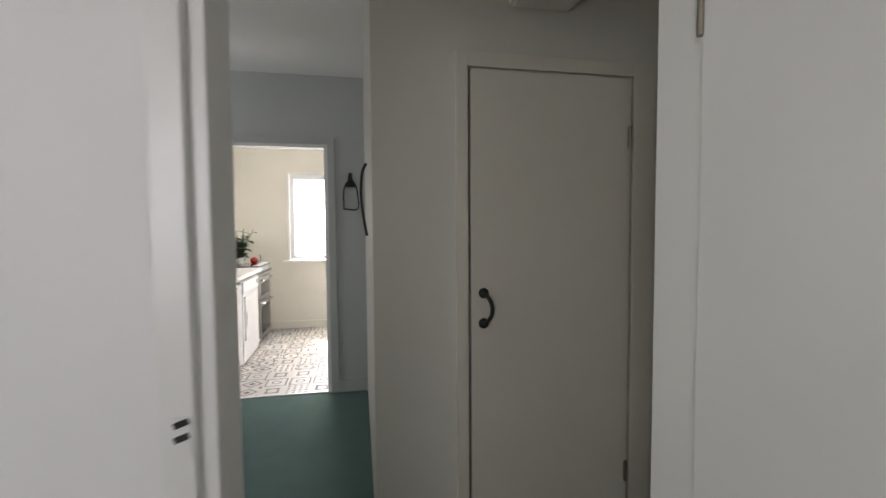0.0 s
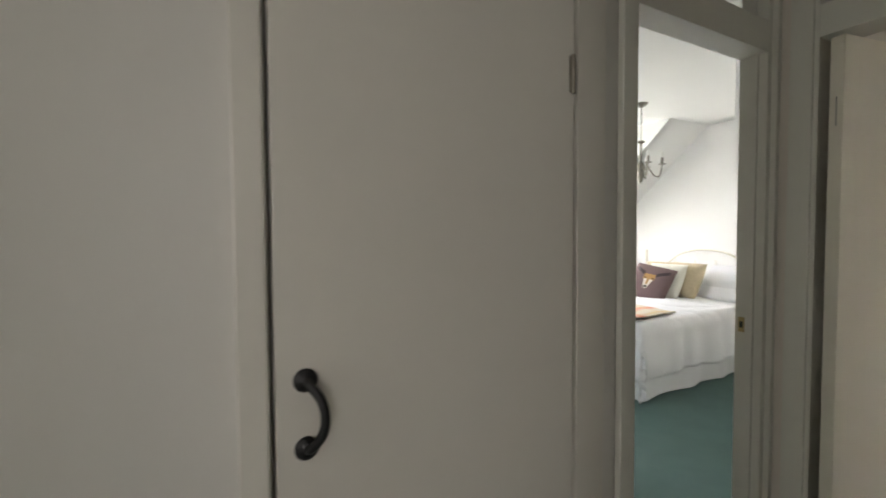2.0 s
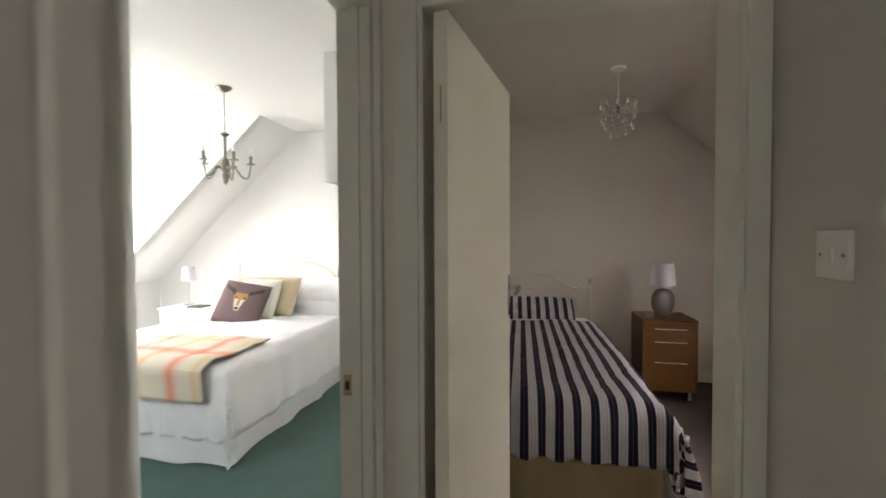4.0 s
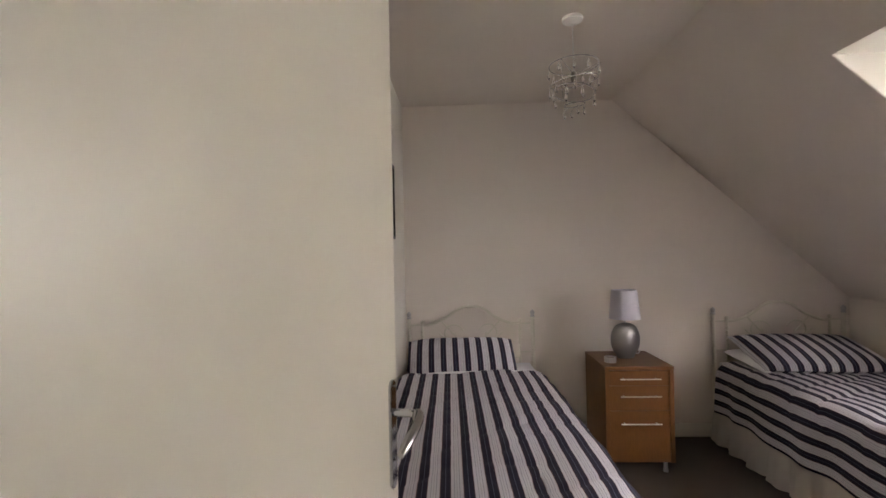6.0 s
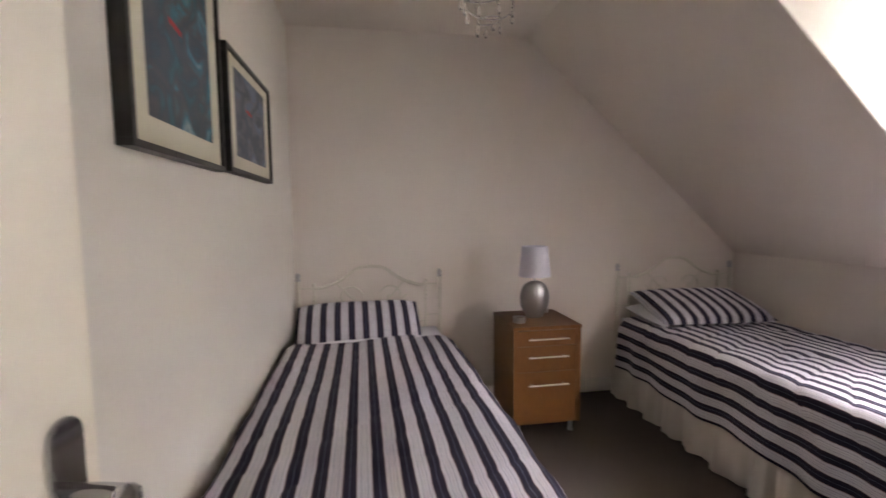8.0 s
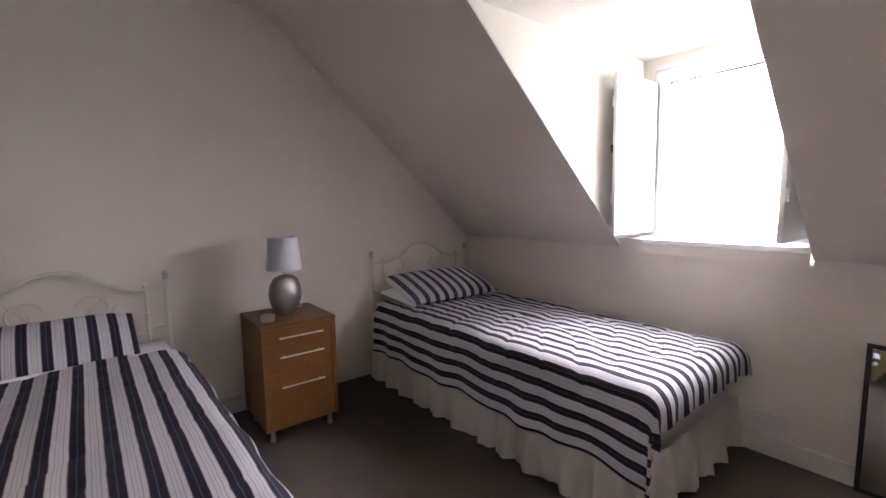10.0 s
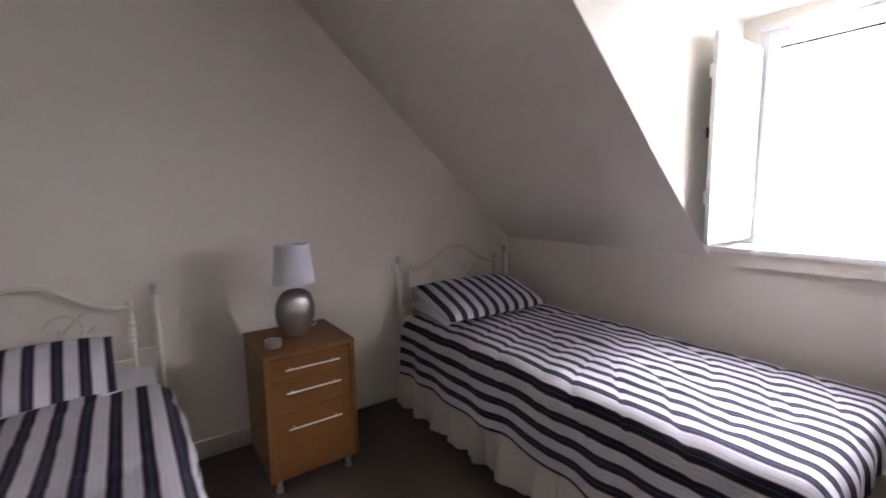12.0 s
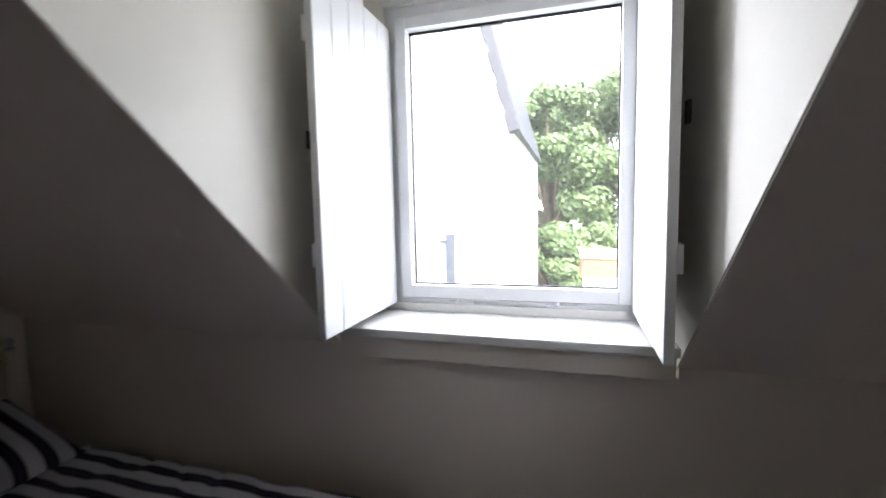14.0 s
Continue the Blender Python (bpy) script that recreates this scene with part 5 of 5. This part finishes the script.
for z0, z1 in ((0.53, 0.785), (0.09, 0.515)):
    od = part("oven_door", box_mesh((0.461, 0.495, 0.004, 0.596, z0, z1), bevel=0.004), STEEL, ck, "stainless oven door")
    part("glass_panel", box_mesh((0.4955, 0.499, 0.07, 0.53, z0 + 0.04, z1 - 0.07), bevel=0.001), OVEN_GLASS, od, "dark oven glass")
    part("handle", tube(bmesh.new(), [(0.50, 0.05, z1 - 0.03), (0.535, 0.07, z1 - 0.03), (0.535, 0.53, z1 - 0.03), (0.50, 0.55, z1 - 0.03)], 0.009), CHROME, od, smooth=True)
part("plinth", box_mesh((0.02, 0.44, 0.01, 0.59, 0.0, 0.029)), RUBBER, ck)

kw = thing("window_kitchen", "white plastic kitchen window with a bright sky beyond", "window", (1.45, 6.50, 0), 0, "", "structure")
part("window_frame", box_mesh((-0.525, -0.465, -0.05, 0.05, 0.93, 2.06), (0.465, 0.525, -0.05, 0.05, 0.93, 2.06), (-0.465, 0.465, -0.05, 0.05, 0.93, 0.98), (-0.465, 0.465, -0.05, 0.05, 2.0, 2.06), (-0.02, 0.02, -0.05, 0.05, 0.98, 2.0), bevel=0.003), PVC, kw, "white plastic window frame")
for x0, x1 in ((-0.464, -0.021), (0.021, 0.464)):
    pn = part("pane", box_mesh((x0, x1, -0.003, 0.003, 0.981, 1.999)), GLASS, kw)
    pn.visible_shadow = False
structure("trim_kitchen_sill", box_mesh((0.83, 2.05, 6.38, 6.55, 0.892, 0.918), bevel=0.004), GLOSS_WHITE, "white kitchen window sill", "trim")
structure("trim_kitchen_window", box_mesh((0.885, 0.925, 6.435, 6.449, 0.919, 2.09), (1.975, 2.01, 6.435, 6.449, 0.919, 2.09), (0.925, 1.975, 6.435, 6.449, 2.055, 2.09), bevel=0.002), GLOSS_WHITE, "white kitchen window surround", "trim")

LEAF = material("dark_green_leaf", (0.035, 0.075, 0.03), 0.4, vary=0.35, scale=9)
pp = thing("potted_plant", "bushy dark green plant in a white pot on the cooker", "potted plant", (0.40, 6.02, 0.921))
part("pot", lathe(bmesh.new(), [(0, 0), (0.045, 0), (0.062, 0.09), (0.055, 0.09), (0.05, 0.075), (0, 0.075)], steps=28), ENAMEL, pp, "white plant pot", smooth=True)
stem = bmesh.new()
lv = bmesh.new()
rnd = random.Random(12)
for k in range(16):
    a, lean, ht = rnd.random() * 6.28, 0.05 + rnd.random() * 0.17, 0.14 + rnd.random() * 0.24
    pts = curve([(0, 0, 0.07), (lean * 0.4 * math.cos(a), lean * 0.4 * math.sin(a), ht * 0.6), (lean * math.cos(a), lean * math.sin(a), ht + 0.05)], 5)
    tube(stem, pts, 0.003, 5)
    for j in range(9):
        p = pts[2 + (j * 8 // 9)]
        b = rnd.random() * 6.28
        ln, wd = 0.065 + rnd.random() * 0.045, 0.03 + rnd.random() * 0.016
        d1 = Vector((math.cos(b), math.sin(b), 0.25 - rnd.random() * 0.7)).normalized()
        sd = d1.cross(Vector((0, 0, 1))).normalized()
        up = Vector((0, 0, 1))
        q = [p, p + d1 * ln * 0.35 + sd * wd + up * 0.004, p + d1 * ln * 0.75 + sd * wd * 0.7, p + d1 * ln - up * 0.01, p + d1 * ln * 0.75 - sd * wd * 0.7, p + d1 * ln * 0.35 - sd * wd + up * 0.004]
        lv.faces.new([lv.verts.new(c) for c in q])
part("stems", stem, LEAF, pp, smooth=True)
tagged(part("foliage", lv, LEAF, pp, "glossy dark green leaves"), kind="stuff")
RED = material("red_glaze", (0.45, 0.03, 0.02), 0.2, vary=0.2)
rp = thing("red_teapot", "small red round pot beside the plant", "pot", (0.55, 6.06, 0.921))
part("body", lathe(bmesh.new(), [(0, 0), (0.03, 0), (0.048, 0.03), (0.035, 0.06), (0.01, 0.07), (0, 0.078)], steps=24), RED, rp, smooth=True)
part("handle", tube(bmesh.new(), curve([(0.035, 0, 0.02), (0.07, 0, 0.03), (0.075, 0, 0.07), (0.06, 0, 0.10)], 5), 0.005), BLACK_IRON, rp, smooth=True)
tw = thing("silver_dish", "folded pale cloth and silver dish on the cooker top", "dish", (0.30, 5.86, 0.921))
part("dish", lathe(bmesh.new(), [(0, 0), (0.05, 0), (0.075, 0.03), (0.07, 0.03), (0.045, 0.006), (0, 0.006)], steps=24), STEEL, tw, smooth=True)


# printed vinyl: a patchwork of different tile prints
def vinyl():
    g = Nodes(VINYL)
    tc = g.put("ShaderNodeTexCoord")
    sep = g.put("ShaderNodeSeparateXYZ", Vector=tc.outputs["Object"])
    s = 0.2
    u, v = g.math("DIVIDE", sep.outputs["X"], s), g.math("DIVIDE", sep.outputs["Y"], s)
    cu, cv = g.math("FLOOR", u), g.math("FLOOR", v)
    comb = g.put("ShaderNodeCombineXYZ", X=cu, Y=cv)
    wn_ = g.put("ShaderNodeTexWhiteNoise", Vector=comb.outputs[0])
    wn_.noise_dimensions = "3D"
    pick = wn_.outputs["Value"]
    fu = g.math("ABSOLUTE", g.math("SUBTRACT", g.math("FRACT", u), 0.5))
    fv = g.math("ABSOLUTE", g.math("SUBTRACT", g.math("FRACT", v), 0.5))
    rad = g.math("SQRT", g.math("ADD", g.math("MULTIPLY", fu, fu), g.math("MULTIPLY", fv, fv)))
    man = g.math("ADD", fu, fv)
    sq = g.math("MAXIMUM", fu, fv)

    def band(val, lo, hi):
        return g.math("MULTIPLY", g.math("GREATER_THAN", val, lo), g.math("LESS_THAN", val, hi))

    rings = g.math("MAXIMUM", band(rad, 0.33, 0.39), g.math("MAXIMUM", band(rad, 0.0, 0.1), band(man, 0.62, 0.74)))
    diam = g.math("MAXIMUM", band(man, 0.34, 0.44), g.math("MAXIMUM", band(man, 0.0, 0.16), band(man, 0.82, 1.0)))
    small = g.math("LESS_THAN", g.math("ADD", g.math("ABSOLUTE", g.math("SUBTRACT", g.math("FRACT", g.math("MULTIPLY", u, 4.0)), 0.5)), g.math("ABSOLUTE", g.math("SUBTRACT", g.math("FRACT", g.math("MULTIPLY", v, 4.0)), 0.5))), 0.36)
    petals = band(g.math("MULTIPLY", rad, g.math("ADD", 1.0, g.math("MULTIPLY", g.math("ABSOLUTE", g.math("SUBTRACT", fu, fv)), 2.2))), 0.24, 0.40)
    frame_ = g.math("MAXIMUM", band(sq, 0.38, 0.44), band(rad, 0.14, 0.2))
    out = rings
    for lim, pat in ((0.22, diam), (0.42, small), (0.6, petals), (0.76, frame_)):
        f = g.math("GREATER_THAN", pick, lim)
        out = g.math("ADD", g.math("MULTIPLY", out, g.math("SUBTRACT", 1.0, f)), g.math("MULTIPLY", pat, f))
    tone = wn_.outputs["Color"]
    base = g.mix(g.math("FRACT", g.math("MULTIPLY", pick, 7.0)), rgb(0.66, 0.63, 0.57), rgb(0.42, 0.41, 0.39))
    ink = g.mix(g.math("FRACT", g.math("MULTIPLY", pick, 13.0)), rgb(0.018, 0.018, 0.022), rgb(0.13, 0.12, 0.11))
    col = g.mix(out, base, ink)
    edge = g.math("GREATER_THAN", sq, 0.488)
    col = g.mix(g.math("MULTIPLY", edge, 0.4), col, rgb(0.3, 0.29, 0.27))
    g.feed(g.nt.nodes["Principled BSDF"].inputs["Base Color"], col)


vinyl()

# ---- outside the dormer ----
GRASS = material("rough_ground", (0.10, 0.12, 0.06), 0.95, vary=0.4, scale=0.6)
gm = bmesh.new()
add_box(gm, -900, 900, -1200, 1200, -3.3, -3.0)
tagged(part("ground", gm, GRASS), "rough green ground far below the window", "ground", "", "structure")
RENDER = material("white_house_render", (0.80, 0.79, 0.76), 0.85, vary=0.04, scale=1.5, bump=0.3, bump_scale=30)
SLATE = material("grey_roof_slate", (0.05, 0.05, 0.056), 0.7, vary=0.3, scale=4)
nb = thing("neighbouring_house", "white rendered house with a steep tiled gable beside the window", "house", (0.46, -8.0, 0))
bm = prism(bmesh.new(), [(5.8, -3.0), (5.8, 3.1), (7.6, 9.9), (9.6, 3.0), (9.6, -3.0)], "y", -7.0, 0.0)
part("wall", bm, RENDER, nb, "white rendered gable wall")
vx, vz = 7.58 - 5.72, 10.0 - 2.95
for k in range(26):
    t0 = k / 26
    x, z = 5.70 + vx * t0, 2.97 + vz * t0
    t_ = part("verge_tile", box_mesh((-0.17, 0.17, -0.10, 0.16, -0.12 + (k % 2) * 0.03, 0.09), bevel=0.03), SLATE, nb)
    t_.matrix_basis = pose(x, 0.04, z, 0, -math.degrees(math.atan2(vz, vx)) + (k % 2) * 3, 0)
bm = prism(bmesh.new(), [(5.67, 2.95), (7.6, 10.16), (9.72, 2.9), (9.62, 2.84), (7.6, 9.96), (5.76, 2.92)], "y", -7.1, 0.02)
part("roof", bm, SLATE, nb, "grey slate roof")
PIPE = material("grey_drainpipe", (0.05, 0.055, 0.07), 0.5, vary=0.1)
part("drainpipe", tube(bmesh.new(), [(6.9, 0.08, -3.0), (6.9, 0.08, 1.0)], 0.09, 12), PIPE, nb, "grey drainpipe", smooth=True)
part("drainpipe", tube(bmesh.new(), [(6.9, 0.05, 1.0), (6.9, 0.05, 4.6)], 0.03, 12), RENDER, nb, smooth=True)
part("bracket", box_mesh((6.87, 7.12, 0.0, 0.10, 0.83, 0.87)), PIPE, nb)
part("side_extension", prism(bmesh.new(), [(7.22, -3.0), (7.22, 0.2), (7.42, 0.9), (7.62, 1.7), (7.95, 1.9), (7.95, -3.0)], "y", 0.012, 0.25), material("blue_grey_render", (0.42, 0.47, 0.55), 0.8, vary=0.08), nb, "blue-grey rendered side extension")
ROOF_RED = material("terracotta_roof_tile", (0.42, 0.15, 0.08), 0.8, vary=0.2)
sh = thing("outbuilding", "small white outbuilding with a terracotta tiled roof", "outbuilding", (4.08, -12.5, -0.42))
part("wall", box_mesh((-0.75, 0.75, -1.0, 0.8, -3.0, 0.05)), RENDER, sh)
part("roof", prism(bmesh.new(), [(-0.85, 0.05), (-0.45, 0.55), (0.75, 0.55), (0.85, 0.05)], "y", -1.0, 0.8), ROOF_RED, sh, "terracotta tiled roof")
part("ridge", box_mesh((-0.55, 0.85, -1.05, 0.85, 0.551, 0.64), bevel=0.01), RENDER, sh, "pale roof capping")
part("dormer_face", prism(bmesh.new(), [(-0.84, 0.07), (-0.84, 0.45), (-0.30, 0.52), (0.0, 0.07)], "y", 0.81, 0.86), PIPE, sh, "grey slate cheek")

BARK = material("tree_bark", (0.12, 0.09, 0.06), 0.9, vary=0.3, bump=0.6, bump_scale=15)
CROWN = bpy.data.materials.new("summer_leaves")
CROWN.use_nodes = True
g = Nodes(CROWN)
geo = g.put("ShaderNodeNewGeometry")
pr = CROWN.node_tree.nodes["Principled BSDF"]
g.feed(pr.inputs["Base Color"], g.mix(geo.outputs["Random Per Island"], rgb(0.07, 0.11, 0.04), rgb(0.15, 0.21, 0.075)))
pr.inputs["Roughness"].default_value = 0.6


def tree(x, y, height, spread, seed):
    r = random.Random(seed)
    t = thing("tree", "leafy broadleaf tree in full summer leaf behind the houses", "tree", (x, y, -3.0), 0, "trees behind the houses")
    trunk = bmesh.new()
    tube(trunk, curve([(0, 0, 0), (0.1, 0.05, height * 0.3), (0.0, 0.1, height * 0.7)], 5), [0.35 - 0.02 * k for k in range(11)], 10)
    clumps = []
    for k in range(26):
        a, e = r.random() * 6.28, r.random()
        rr = spread * (0.25 + 0.75 * math.sqrt(r.random())) * math.sin(math.pi * (0.15 + 0.8 * e)) ** 0.6
        c = Vector((rr * math.cos(a), rr * math.sin(a), height * (0.32 + 0.62 * e)))
        clumps.append((c, spread * (0.24 + 0.2 * r.random())))
        if k < 12:
            tube(trunk, curve([(0, 0.05, height * 0.3), c * 0.55 + Vector((0, 0, height * 0.15)), c], 4), [0.14 - 0.013 * j for j in range(9)], 6)
    part("trunk", trunk, BARK, t, "brown tapering trunk with limbs", smooth=True)
    verts, faces = [], []
    for c, s in clumps:
        for _ in range(900):
            d_ = Vector((r.gauss(0, 1), r.gauss(0, 1), r.gauss(0, 1))).normalized() * s * (0.55 + 0.5 * r.random())
            d_.z *= 0.75
            p_ = c + d_
            n_ = (d_.normalized() + Vector((r.gauss(0, 0.5), r.gauss(0, 0.5), r.gauss(0, 0.5)))).normalized()
            a_ = n_.orthogonal().normalized() * (0.09 + 0.08 * r.random())
            b_ = n_.cross(a_)
            i0 = len(verts)
            verts += [p_ - a_, p_ - b_ * 0.6, p_ + a_, p_ + b_ * 0.6]
            faces.append((i0, i0 + 1, i0 + 2, i0 + 3))
    me = bpy.data.meshes.new("crown")
    me.from_pydata([tuple(v_) for v_ in verts], [], faces)
    me.materials.append(CROWN)
    ob = new("crown", me)
    ob.parent = t
    tagged(ob, "light and mid green leaves with gaps", kind="stuff")


tree(6.2, -24, 11.0, 3.2, 1)
tree(2.0, -25, 12.0, 3.6, 2)
tree(-2.6, -23, 11.0, 3.4, 3)
tree(4.0, -33, 13.5, 3.8, 4)
tree(-7.0, -26, 11.5, 3.6, 5)
tree(6.1, -17.5, 3.9, 1.5, 6)
tree(4.3, -19.5, 3.6, 1.9, 7)
